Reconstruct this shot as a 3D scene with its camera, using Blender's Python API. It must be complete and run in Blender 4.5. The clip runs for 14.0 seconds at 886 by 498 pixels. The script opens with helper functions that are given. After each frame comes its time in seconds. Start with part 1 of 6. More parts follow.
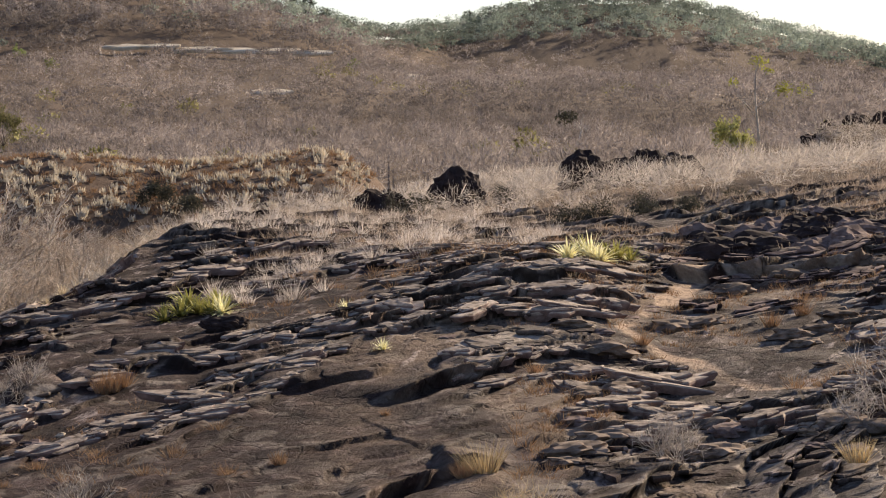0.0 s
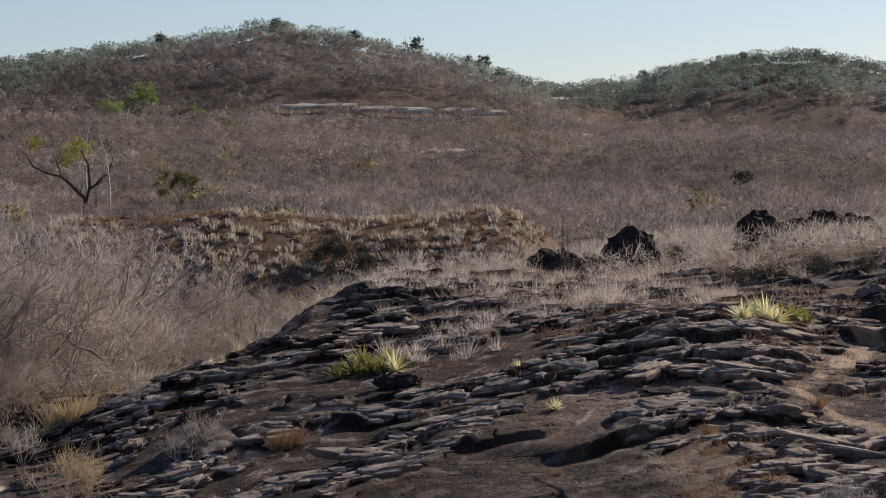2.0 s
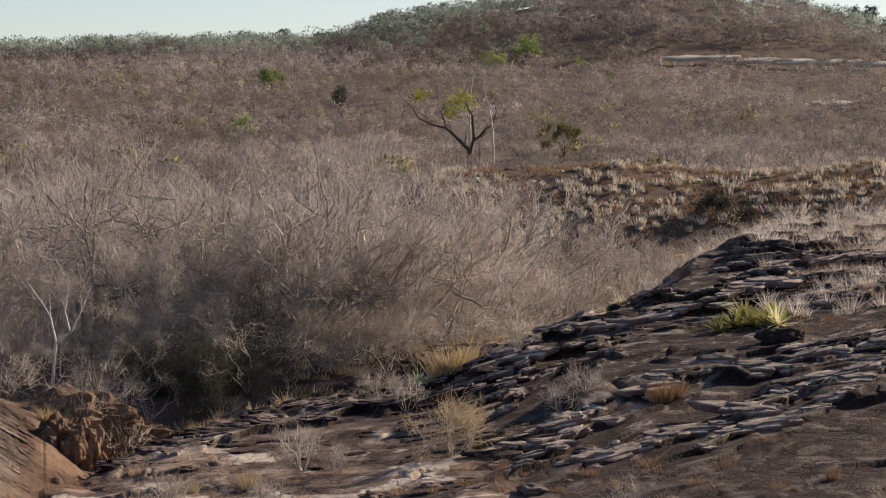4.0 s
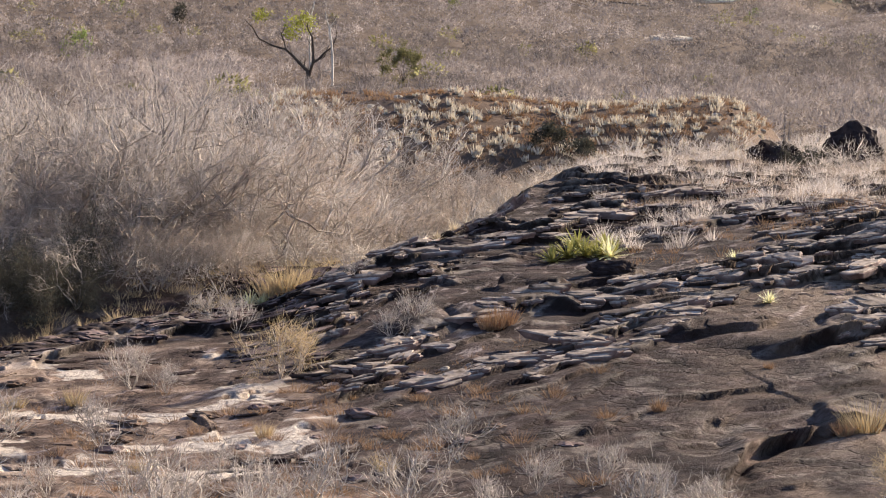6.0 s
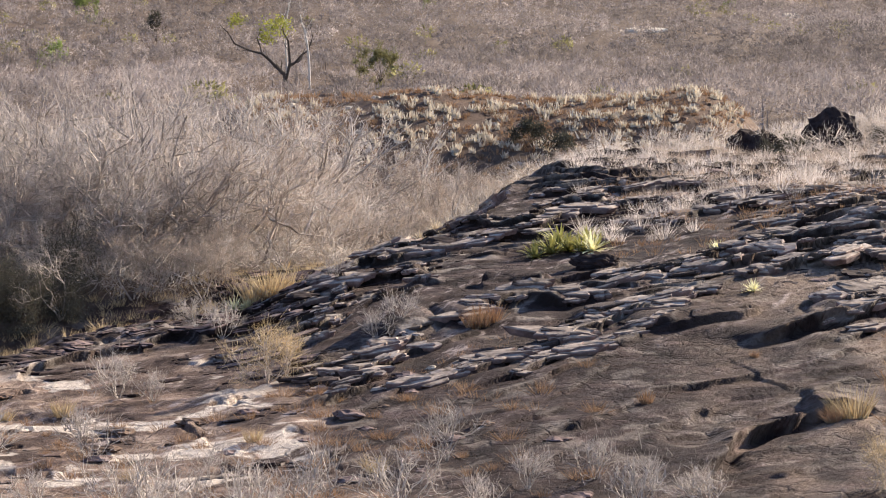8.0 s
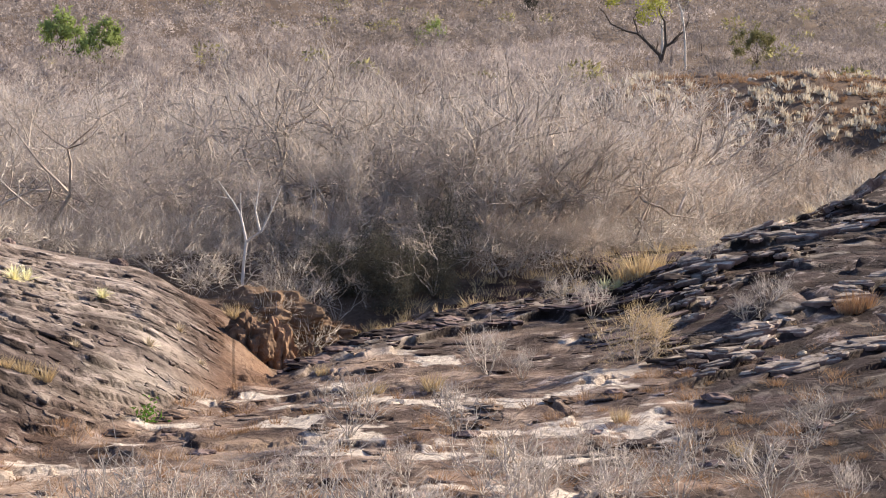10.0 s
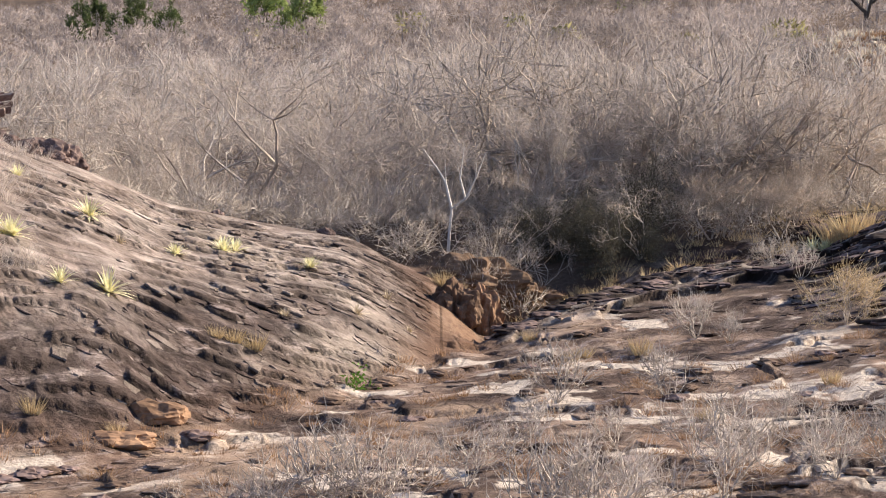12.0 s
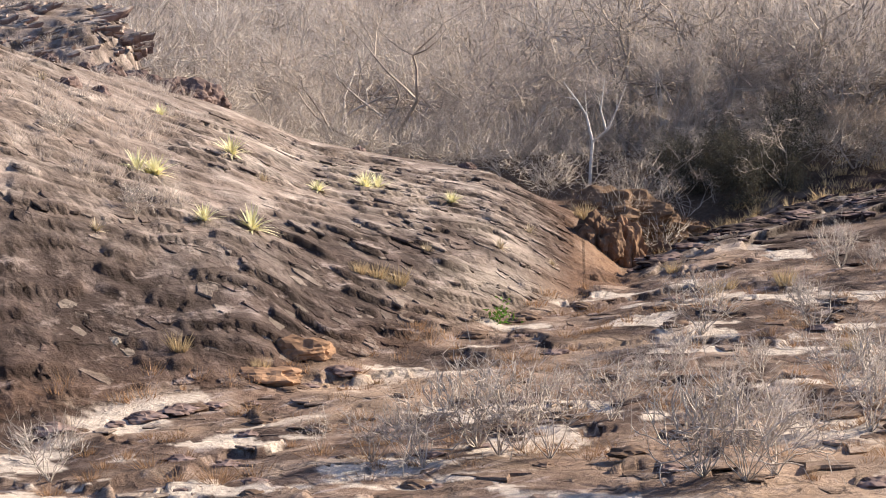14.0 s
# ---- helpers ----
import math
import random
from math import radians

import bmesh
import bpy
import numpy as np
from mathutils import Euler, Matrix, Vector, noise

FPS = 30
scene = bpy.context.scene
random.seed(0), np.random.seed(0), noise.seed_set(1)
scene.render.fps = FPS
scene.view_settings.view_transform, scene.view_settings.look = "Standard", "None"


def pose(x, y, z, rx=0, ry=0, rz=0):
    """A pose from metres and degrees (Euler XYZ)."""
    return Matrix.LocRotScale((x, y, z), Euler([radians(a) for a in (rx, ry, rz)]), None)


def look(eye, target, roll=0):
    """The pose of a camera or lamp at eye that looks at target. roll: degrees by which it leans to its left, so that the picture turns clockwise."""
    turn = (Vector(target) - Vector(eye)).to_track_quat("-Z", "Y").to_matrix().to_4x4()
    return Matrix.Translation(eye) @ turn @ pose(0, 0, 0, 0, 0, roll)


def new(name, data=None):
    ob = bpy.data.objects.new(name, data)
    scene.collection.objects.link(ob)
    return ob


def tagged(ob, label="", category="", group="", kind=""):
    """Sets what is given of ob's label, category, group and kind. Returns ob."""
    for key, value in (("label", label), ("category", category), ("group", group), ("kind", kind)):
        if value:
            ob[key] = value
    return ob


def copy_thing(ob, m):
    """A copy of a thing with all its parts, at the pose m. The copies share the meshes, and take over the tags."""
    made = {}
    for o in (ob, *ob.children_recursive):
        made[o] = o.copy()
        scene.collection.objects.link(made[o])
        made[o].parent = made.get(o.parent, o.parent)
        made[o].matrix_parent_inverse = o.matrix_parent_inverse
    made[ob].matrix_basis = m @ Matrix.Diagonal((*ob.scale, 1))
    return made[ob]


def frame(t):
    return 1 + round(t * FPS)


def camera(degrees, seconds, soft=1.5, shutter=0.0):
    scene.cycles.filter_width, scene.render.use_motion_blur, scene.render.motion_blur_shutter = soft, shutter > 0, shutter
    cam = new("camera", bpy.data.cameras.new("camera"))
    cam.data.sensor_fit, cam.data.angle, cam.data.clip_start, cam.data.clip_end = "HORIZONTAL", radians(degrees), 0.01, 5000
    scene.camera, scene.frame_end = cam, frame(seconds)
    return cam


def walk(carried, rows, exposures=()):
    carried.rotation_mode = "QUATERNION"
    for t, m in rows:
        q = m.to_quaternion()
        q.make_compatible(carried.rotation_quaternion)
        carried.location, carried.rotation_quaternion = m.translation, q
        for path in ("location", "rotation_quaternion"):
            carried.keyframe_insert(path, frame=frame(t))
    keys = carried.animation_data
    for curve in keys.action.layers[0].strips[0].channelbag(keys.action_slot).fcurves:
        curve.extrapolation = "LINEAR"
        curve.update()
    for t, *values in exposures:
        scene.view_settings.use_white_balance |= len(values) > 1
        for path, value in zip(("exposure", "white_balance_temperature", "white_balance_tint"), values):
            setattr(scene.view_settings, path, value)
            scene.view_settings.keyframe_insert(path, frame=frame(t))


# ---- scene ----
# Camera: stands on a rock hump and turns where it is, with a long lens.
EYE = 9.0
cam = camera(20.4, 14.0, soft=1.1)
ROWS = [
    (0, -6.92, -2.33, 1.11),
    (0.5, -4.13, -1.91, 1.58),
    (1, -3.22, -1.02, 0.6),
    (1.5, -3.16, 0.07, 0.56),
    (2, -2.9, -0.88, 0.87),
    (2.5, -2.53, -1.55, 0.83),
    (3, 0.03, -1.87, 0.55),
    (3.2, 2.57, -1.78, 0.79),
    (3.4, 4.4, -1.75, 0.8),
    (3.7, 5.7, -1.8, 0.7),
    (4.2, 6, -1.95, 0.6),
    (4.8, 5.2, -2.15, 0.5),
    (5.3, 4.29, -2.28, 0.48),
    (5.5, 3.84, -2.42, 0.5),
    (6, 2.13, -3.62, -1.36),
    (6.3, 0.85, -4.17, -1.52),
    (6.5, 0.89, -4.41, -0.97),
    (7, -0.22, -3.94, -1.37),
    (7.2, 0.16, -3.56, -0.78),
    (9.3, 6.42, -4.09, -0.41),
    (9.5, 8.07, -4.14, -0.54),
    (10, 10.37, -4.08, -0.25),
    (10.5, 13.77, -5.18, 0.68),
    (11, 15.11, -5.05, 0.91),
    (11.5, 15, -4.73, 0.88),
    (12, 15.17, -4.85, 1.16),
    (12.5, 15.37, -4.82, 1.09),
    (13, 15.82, -4.63, 0.76),
    (13.5, 17.22, -5.4, 1.02),
    (14, 18.53, -6.29, 2.28),
]  # seconds, degrees of turn to the left, of upward tilt, of lean
walk(cam, [(t, pose(0, 0, EYE, 0, 0, turn) @ pose(0, 0, 0, tilt) @ pose(0, 0, 0, 0, lean) @ pose(0, 0, 0, 90)) for t, turn, tilt, lean in ROWS],
     [(t, stops + np.interp(t, [0, 2.5, 5.5, 6.5], [0.37, 0.44, 0.42, 0.43]), kelvin - np.interp(t, [0, 1, 3, 6, 14], [-60, 100, 260, 150, 90]), 10) for t, stops, kelvin in ((0.0, 0.55, 6850), (0.5, 0.45, 6900), (1.0, 0.22, 6550), (1.5, -0.22, 6150), (2.0, -0.18, 6400), (2.5, 0.1, 6800), (3.0, 0.17, 6980), (5.5, 0.62, 6900),
                                                     (6.0, 0.95, 6600), (6.5, 1.02, 6450), (7.0, 1.02, 6350), (9.5, 1.05, 6480), (10.5, 0.98, 6480), (14.0, 0.93, 6480))])

# Light: low afternoon sun from the right and a little behind the hills, clear sky.
SUN_SIDE, SUN_UP = 46.0, 25.0   # degrees to the right of straight ahead, degrees above the horizon
world = bpy.data.worlds.new("world")
scene.world = world
world.use_nodes = True
wn = world.node_tree.nodes
sky = wn.new("ShaderNodeTexSky")
sky.sky_type, sky.sun_disc = "NISHITA", False
sky.sun_elevation, sky.sun_rotation = radians(SUN_UP), radians(SUN_SIDE)
sky.dust_density, sky.air_density, sky.ozone_density = 0.3, 1.0, 2.5
wn["Background"].inputs[1].default_value = 0.075
tint = wn.new("ShaderNodeMix")
tint.data_type, tint.blend_type = "RGBA", "MULTIPLY"
tint.inputs[0].default_value, tint.inputs[7].default_value = 1.0, (1.06, 0.98, 1.05, 1)
world.node_tree.links.new(sky.outputs[0], tint.inputs[6])
world.node_tree.links.new(tint.outputs[2], wn["Background"].inputs[0])
sun = new("sun", bpy.data.lights.new("sun", "SUN"))
sun.data.energy, sun.data.angle, sun.data.color = 5.0, radians(0.6), (1.0, 0.86, 0.675)
to_sun = Vector((math.sin(radians(SUN_SIDE)) * math.cos(radians(SUN_UP)), math.cos(radians(SUN_SIDE)) * math.cos(radians(SUN_UP)), math.sin(radians(SUN_UP))))
sun.matrix_world = look(to_sun * 200, (0, 0, 0))


# ---- materials ----
def nodes_of(name):
    m = bpy.data.materials.new(name)
    m.use_nodes = True
    nt = m.node_tree
    b = nt.nodes["Principled BSDF"]
    b.inputs["Specular IOR Level"].default_value = 0.1
    return m, nt, b


def noise_node(nt, scale, detail=6, rough=0.6, src=None):
    n = nt.nodes.new("ShaderNodeTexNoise")
    n.inputs["Scale"].default_value, n.inputs["Detail"].default_value, n.inputs["Roughness"].default_value = scale, detail, rough
    if src:
        nt.links.new(src, n.inputs["Vector"])
    return n.outputs["Fac"]


def ramp(nt, fac, stops):
    r = nt.nodes.new("ShaderNodeValToRGB")
    el = r.color_ramp.elements
    while len(el) < len(stops):
        el.new(0.5)
    for e, (p, c) in zip(el, stops):
        e.position, e.color = p, (*c, 1) if len(c) == 3 else c
    nt.links.new(fac, r.inputs[0])
    return r.outputs[0]


def mixc(nt, fac, a, b, blend="MIX"):
    n = nt.nodes.new("ShaderNodeMix")
    n.data_type, n.blend_type = "RGBA", blend
    for sock, v in ((n.inputs[0], fac), (n.inputs[6], a), (n.inputs[7], b)):
        if isinstance(v, (int, float)):
            sock.default_value = v
        elif isinstance(v, tuple):
            sock.default_value = (*v, 1)
        else:
            nt.links.new(v, sock)
    return n.outputs[2]


def math_node(nt, op, a, b=0.0):
    n = nt.nodes.new("ShaderNodeMath")
    n.operation, n.use_clamp = op, False
    for sock, v in ((n.inputs[0], a), (n.inputs[1], b)):
        if isinstance(v, (int, float)):
            sock.default_value = v
        else:
            nt.links.new(v, sock)
    return n.outputs[0]


def attr(nt, name):
    n = nt.nodes.new("ShaderNodeAttribute")
    n.attribute_name = name
    return n.outputs["Fac"]


def bump(nt, b, h, dist, strength=1.0):
    n = nt.nodes.new("ShaderNodeBump")
    n.inputs["Distance"].default_value, n.inputs["Strength"].default_value = dist, strength
    nt.links.new(h, n.inputs["Height"])
    nt.links.new(n.outputs[0], b.inputs["Normal"])


def obj_coords(nt):
    return nt.nodes.new("ShaderNodeTexCoord").outputs["Object"]


def ground_material():
    m, nt, b = nodes_of("weathered rock and soil")
    oc = obj_coords(nt)
    big, mid, fine = noise_node(nt, 0.12, 5, 0.6, oc), noise_node(nt, 0.9, 6, 0.62, oc), noise_node(nt, 7.0, 6, 0.7, oc)
    # dark crusted rock of the dome
    dark = ramp(nt, mid, [(0.32, (0.015, 0.0082, 0.0075)), (0.52, (0.039, 0.0238, 0.0208)), (0.74, (0.125, 0.087, 0.078))])
    # grey-brown rock of the side slab
    slab = ramp(nt, mid, [(0.30, (0.102, 0.076, 0.064)), (0.50, (0.220, 0.173, 0.150)), (0.72, (0.405, 0.345, 0.306))])
    # pinkish rock floor
    pink = ramp(nt, mid, [(0.30, (0.072, 0.045, 0.033)), (0.5, (0.185, 0.125, 0.095)), (0.70, (0.39, 0.297, 0.232))])
    soil = ramp(nt, fine, [(0.3, (0.075, 0.050, 0.036)), (0.6, (0.13, 0.092, 0.067)), (0.8, (0.20, 0.148, 0.11))])
    col = mixc(nt, attr(nt, "slab"), dark, slab)
    col = mixc(nt, attr(nt, "pink"), col, pink)
    # grain
    col = mixc(nt, 0.55, col, ramp(nt, fine, [(0.3, (0.30, 0.30, 0.30)), (0.5, (0.5, 0.5, 0.5)), (0.72, (0.74, 0.73, 0.72))]), "OVERLAY")
    # fine joints between thin plates
    co = nt.nodes.new("ShaderNodeCombineXYZ")
    nt.links.new(attr(nt, "plate_u"), co.inputs[0])
    nt.links.new(attr(nt, "plate_v"), co.inputs[1])
    wob = nt.nodes.new("ShaderNodeTexNoise")
    wob.inputs["Scale"].default_value, wob.inputs["Detail"].default_value = 1.1, 3
    nt.links.new(co.outputs[0], wob.inputs["Vector"])
    shift = nt.nodes.new("ShaderNodeMix")
    shift.data_type, shift.blend_type = "RGBA", "LINEAR_LIGHT"
    shift.inputs[0].default_value = 0.55
    nt.links.new(co.outputs[0], shift.inputs[6])
    nt.links.new(wob.outputs["Color"], shift.inputs[7])
    joint = nt.nodes.new("ShaderNodeTexVoronoi")
    joint.feature, joint.voronoi_dimensions = "DISTANCE_TO_EDGE", "2D"
    tone = nt.nodes.new("ShaderNodeTexVoronoi")
    tone.voronoi_dimensions = "2D"
    for n in (joint, tone):
        n.inputs["Scale"].default_value = 1.0
        nt.links.new(shift.outputs[2], n.inputs["Vector"])
    keep = ramp(nt, noise_node(nt, 0.55, 3, 0.5, oc), [(0.40, (0, 0, 0)), (0.56, (1, 1, 1))])
    line = math_node(nt, "MULTIPLY", ramp(nt, joint.outputs["Distance"], [(0.015, (1, 1, 1)), (0.085, (0, 0, 0))]), keep)
    bare_rock = math_node(nt, "MULTIPLY", math_node(nt, "SUBTRACT", 1.0, attr(nt, "soil")), attr(nt, "even"))
    line = math_node(nt, "MULTIPLY", math_node(nt, "MULTIPLY", line, bare_rock), 0.45)
    # long broken joints of the side slab
    band = math_node(nt, "ADD", attr(nt, "plate_v"), math_node(nt, "MULTIPLY", noise_node(nt, 0.45, 3, 0.5, co.outputs[0]), 3.0))
    saw = math_node(nt, "FRACT", band)
    streak = nt.nodes.new("ShaderNodeMapping")
    streak.inputs["Scale"].default_value = (0.55, 0.9, 1.0)
    nt.links.new(co.outputs[0], streak.inputs[0])
    broken = ramp(nt, noise_node(nt, 1.0, 3, 0.55, streak.outputs[0]), [(0.47, (0, 0, 0)), (0.56, (1, 1, 1))])
    long_line = math_node(nt, "MULTIPLY", ramp(nt, saw, [(0.06, (1, 1, 1)), (0.24, (0, 0, 0))]), broken)
    on_slab = attr(nt, "shingle")
    long_line = math_node(nt, "MULTIPLY", long_line, math_node(nt, "MULTIPLY", on_slab, math_node(nt, "MULTIPLY", attr(nt, "even"), 0.5)))
    line = math_node(nt, "MULTIPLY", line, math_node(nt, "SUBTRACT", 1.0, on_slab))
    line = math_node(nt, "ADD", line, long_line)
    saw = math_node(nt, "MULTIPLY", math_node(nt, "MULTIPLY", math_node(nt, "SUBTRACT", 1.0, saw), broken), on_slab)
    g = nt.nodes.new("ShaderNodeSeparateColor")
    nt.links.new(tone.outputs["Color"], g.inputs[0])
    col = mixc(nt, math_node(nt, "MULTIPLY", bare_rock, 0.6), col, ramp(nt, g.outputs[0], [(0.0, (0.34, 0.34, 0.34)), (0.6, (0.5, 0.5, 0.5)), (1.0, (0.72, 0.71, 0.70))]), "OVERLAY")
    # thin wear streaks along the bedding of the dark rock
    sep = nt.nodes.new("ShaderNodeSeparateXYZ")
    nt.links.new(oc, sep.inputs[0])
    bed = nt.nodes.new("ShaderNodeCombineXYZ")
    nt.links.new(math_node(nt, "MULTIPLY", sep.outputs[0], 1.1), bed.inputs[0])
    nt.links.new(math_node(nt, "MULTIPLY", math_node(nt, "SUBTRACT", sep.outputs[1], math_node(nt, "MULTIPLY", sep.outputs[0], 1.3)), 0.9), bed.inputs[1])
    nt.links.new(sep.outputs[2], bed.inputs[2])
    worn = noise_node(nt, 1.0, 6, 0.68, bed.outputs[0])
    off_slab = math_node(nt, "MULTIPLY", math_node(nt, "SUBTRACT", 1.0, attr(nt, "slab")), math_node(nt, "SUBTRACT", 1.0, attr(nt, "soil")))
    col = mixc(nt, math_node(nt, "MULTIPLY", off_slab, math_node(nt, "MULTIPLY", ramp(nt, worn, [(0.57, (0, 0, 0)), (0.66, (0.85, 0.85, 0.85))]), math_node(nt, "SUBTRACT", 1.0, math_node(nt, "MULTIPLY", attr(nt, "face"), 0.78)))), col, (0.36, 0.29, 0.265))
    col = mixc(nt, math_node(nt, "MULTIPLY", off_slab, ramp(nt, worn, [(0.33, (0.8, 0.8, 0.8)), (0.42, (0, 0, 0))])), col, (0.034, 0.022, 0.018))
    # pale bare patches, sand
    pale = ramp(nt, fine, [(0.3, (0.40, 0.32, 0.26)), (0.7, (0.68, 0.59, 0.50))])
    col = mixc(nt, attr(nt, "pale"), col, pale)
    sand = ramp(nt, fine, [(0.3, (0.33, 0.22, 0.15)), (0.7, (0.50, 0.37, 0.27))])
    col = mixc(nt, attr(nt, "sand"), col, sand)
    rust = ramp(nt, fine, [(0.3, (0.085, 0.045, 0.029)), (0.7, (0.215, 0.122, 0.075))])
    col = mixc(nt, attr(nt, "rust"), col, rust)
    col = mixc(nt, attr(nt, "soil"), col, soil)
    # dirt in the joints, and shade painted under ledge lips and flakes
    col = mixc(nt, attr(nt, "crack_shade"), col, (0.014, 0.010, 0.008))
    col = mixc(nt, math_node(nt, "MULTIPLY", line, 0.8), col, (0.028, 0.021, 0.018))
    nt.links.new(col, b.inputs["Base Color"])
    b.inputs["Roughness"].default_value = 0.92
    h = math_node(nt, "ADD", math_node(nt, "MULTIPLY", fine, 0.45), math_node(nt, "MULTIPLY", mid, 0.8))
    h = math_node(nt, "SUBTRACT", h, math_node(nt, "MULTIPLY", line, 0.5))
    h = math_node(nt, "ADD", h, math_node(nt, "MULTIPLY", saw, 0.25))
    h = math_node(nt, "ADD", h, math_node(nt, "MULTIPLY", math_node(nt, "MULTIPLY", g.outputs[1], bare_rock), 0.35))
    h = math_node(nt, "ADD", h, math_node(nt, "MULTIPLY", math_node(nt, "MULTIPLY", worn, off_slab), 0.9))
    bump(nt, b, h, 0.16, 1.0)
    return m


def plain(name, dark, light, scale=6.0, rough=0.85, vary=0.35, thin=0.0, crowns=False):
    """Two tones by a noise, and a shade of its own for each object or loose piece."""
    m, nt, b = nodes_of(name)
    n = noise_node(nt, scale, 5, 0.65, obj_coords(nt))
    col = ramp(nt, n, [(0.3, dark), (0.7, light)])
    rnd = nt.nodes.new("ShaderNodeNewGeometry").outputs["Random Per Island"]
    orn = nt.nodes.new("ShaderNodeObjectInfo").outputs["Random"]
    k = math_node(nt, "ADD", math_node(nt, "MULTIPLY", rnd, vary), math_node(nt, "MULTIPLY", orn, vary * 0.7))
    k = math_node(nt, "ADD", k, 1.0 - vary * 0.85)
    if crowns:
        k = math_node(nt, "MULTIPLY", k, math_node(nt, "ADD", 0.52, math_node(nt, "MULTIPLY", attr(nt, "tone"), 1.15)))
    g = nt.nodes.new("ShaderNodeCombineColor")
    for i in range(3):
        nt.links.new(k, g.inputs[i])
    col = mixc(nt, 1.0, col, g.outputs[0], "MULTIPLY")
    nt.links.new(col, b.inputs["Base Color"])
    b.inputs["Roughness"].default_value = rough
    if thin:
        tr = nt.nodes.new("ShaderNodeBsdfTranslucent")
        nt.links.new(col, tr.inputs[0])
        ms = nt.nodes.new("ShaderNodeMixShader")
        ms.inputs[0].default_value = thin
        nt.links.new(b.outputs[0], ms.inputs[1])
        nt.links.new(tr.outputs[0], ms.inputs[2])
        nt.links.new(ms.outputs[0], nt.nodes["Material Output"].inputs[0])
    else:
        bump(nt, b, n, 0.02, 0.5)
    return m


GROUND = ground_material()
BARK = plain("grey bark", (0.231, 0.189, 0.160), (0.616, 0.528, 0.451), 1.3)
BARK_DARK = plain("dark bark", (0.045, 0.036, 0.03), (0.12, 0.095, 0.08), 9.0)
BARK_WHITE = plain("bleached dead wood", (0.42, 0.38, 0.34), (0.66, 0.61, 0.56), 7.0)
BARK_PALE = plain("pale grey bark", (0.32, 0.275, 0.24), (0.62, 0.55, 0.48), 1.1)
TWIG_PALE = plain("bleached dry twigs", (0.32, 0.275, 0.245), (0.54, 0.48, 0.435), 0.5, 0.9, 0.5, 0.3)
TWIG = plain("dry grey twigs", (0.341, 0.295, 0.264), (0.605, 0.533, 0.490), 0.5, 0.9, 0.6, 0.5)
TWIG_RED = plain("dry reddish twigs", (0.302, 0.253, 0.222), (0.511, 0.444, 0.399), 0.35, 0.9, 0.6, 0.5)
TWIG_FAR = plain("leafless far canopy", (0.177, 0.151, 0.145), (0.302, 0.260, 0.250), 0.05, 0.95, 0.1, 0.35, True)
TWIG_HILL = plain("dark leafless hill canopy", (0.130, 0.114, 0.113), (0.242, 0.213, 0.211), 0.05, 0.95, 0.1, 0.35, True)
LEAF_LIGHT = plain("light green far leaves", (0.18, 0.23, 0.07), (0.34, 0.39, 0.14), 0.5, 0.85, 0.5, 0.3)
# green paled and blued: distance haze mixed into the leaf colour
LEAF_HAZED = plain("far evergreen leaves with haze in the colour", (0.140, 0.176, 0.152), (0.270, 0.310, 0.271), 0.06, 0.9, 0.25, 0.5, True)
LEAF_PALE = plain("pale yellow-green leaves", (0.27, 0.27, 0.085), (0.50, 0.47, 0.19), 1.0, 0.8, 0.5, 0.3)
BARK_BROWN = plain("brown bark", (0.163, 0.133, 0.112), (0.550, 0.463, 0.394), 1.0)
TWIG_BROWN = plain("dry brown twigs", (0.271, 0.233, 0.213), (0.521, 0.463, 0.426), 0.35, 0.9, 0.6, 0.5)
LEAF_FOREST = plain("dark green tree leaves", (0.055, 0.075, 0.028), (0.13, 0.16, 0.065), 0.5, 0.8, 0.5, 0.3)
ROCK_WORN = plain("worn dark rock with pale crust", (0.045, 0.030, 0.023), (0.30, 0.225, 0.175), 2.2, 0.95, 0.4)
TWIG_TAN = plain("dry tan twigs", (0.243, 0.186, 0.149), (0.414, 0.338, 0.281), 0.35, 0.9, 0.6, 0.5)
LEAF_DULL = plain("dull olive-yellow leaves", (0.15, 0.14, 0.065), (0.33, 0.30, 0.14), 0.6, 0.85, 0.5, 0.3)
PALE_PLANT = plain("pale dry upright leaves", (0.38, 0.32, 0.245), (0.68, 0.60, 0.48), 1.0, 0.8, 0.5, 0.25)
LEAF_OLIVE = plain("dull olive leaves", (0.040, 0.038, 0.028), (0.100, 0.092, 0.066), 0.6, 0.85, 0.6, 0.2)
LEAF_BUSH = plain("grey olive leaves", (0.075, 0.068, 0.050), (0.17, 0.153, 0.113), 0.6, 0.85, 0.6, 0.3)
LEAF_YELLOW = plain("yellow-green leaves", (0.22, 0.24, 0.035), (0.46, 0.44, 0.09), 1.2, 0.7, 0.5, 0.3)
LEAF_GREEN = plain("fresh green leaves", (0.07, 0.14, 0.02), (0.16, 0.28, 0.05), 4.0, 0.6, 0.5, 0.3)
ROSETTE = plain("yellow bromeliad leaves", (0.62, 0.57, 0.30), (0.93, 0.89, 0.62), 5.0, 0.55, 0.4, 0.3)
ROSETTE_DRY = plain("straw bromeliad leaves", (0.40, 0.32, 0.215), (0.70, 0.595, 0.45), 5.0, 0.7, 0.45, 0.25)
ROSETTE_OLIVE = plain("olive-yellow bromeliad leaves", (0.22, 0.21, 0.06), (0.50, 0.46, 0.16), 3.0, 0.6, 0.5, 0.25)
STRAW = plain("dry straw grass", (0.40, 0.29, 0.16), (0.68, 0.54, 0.33), 3.0, 0.8, 0.5, 0.2)
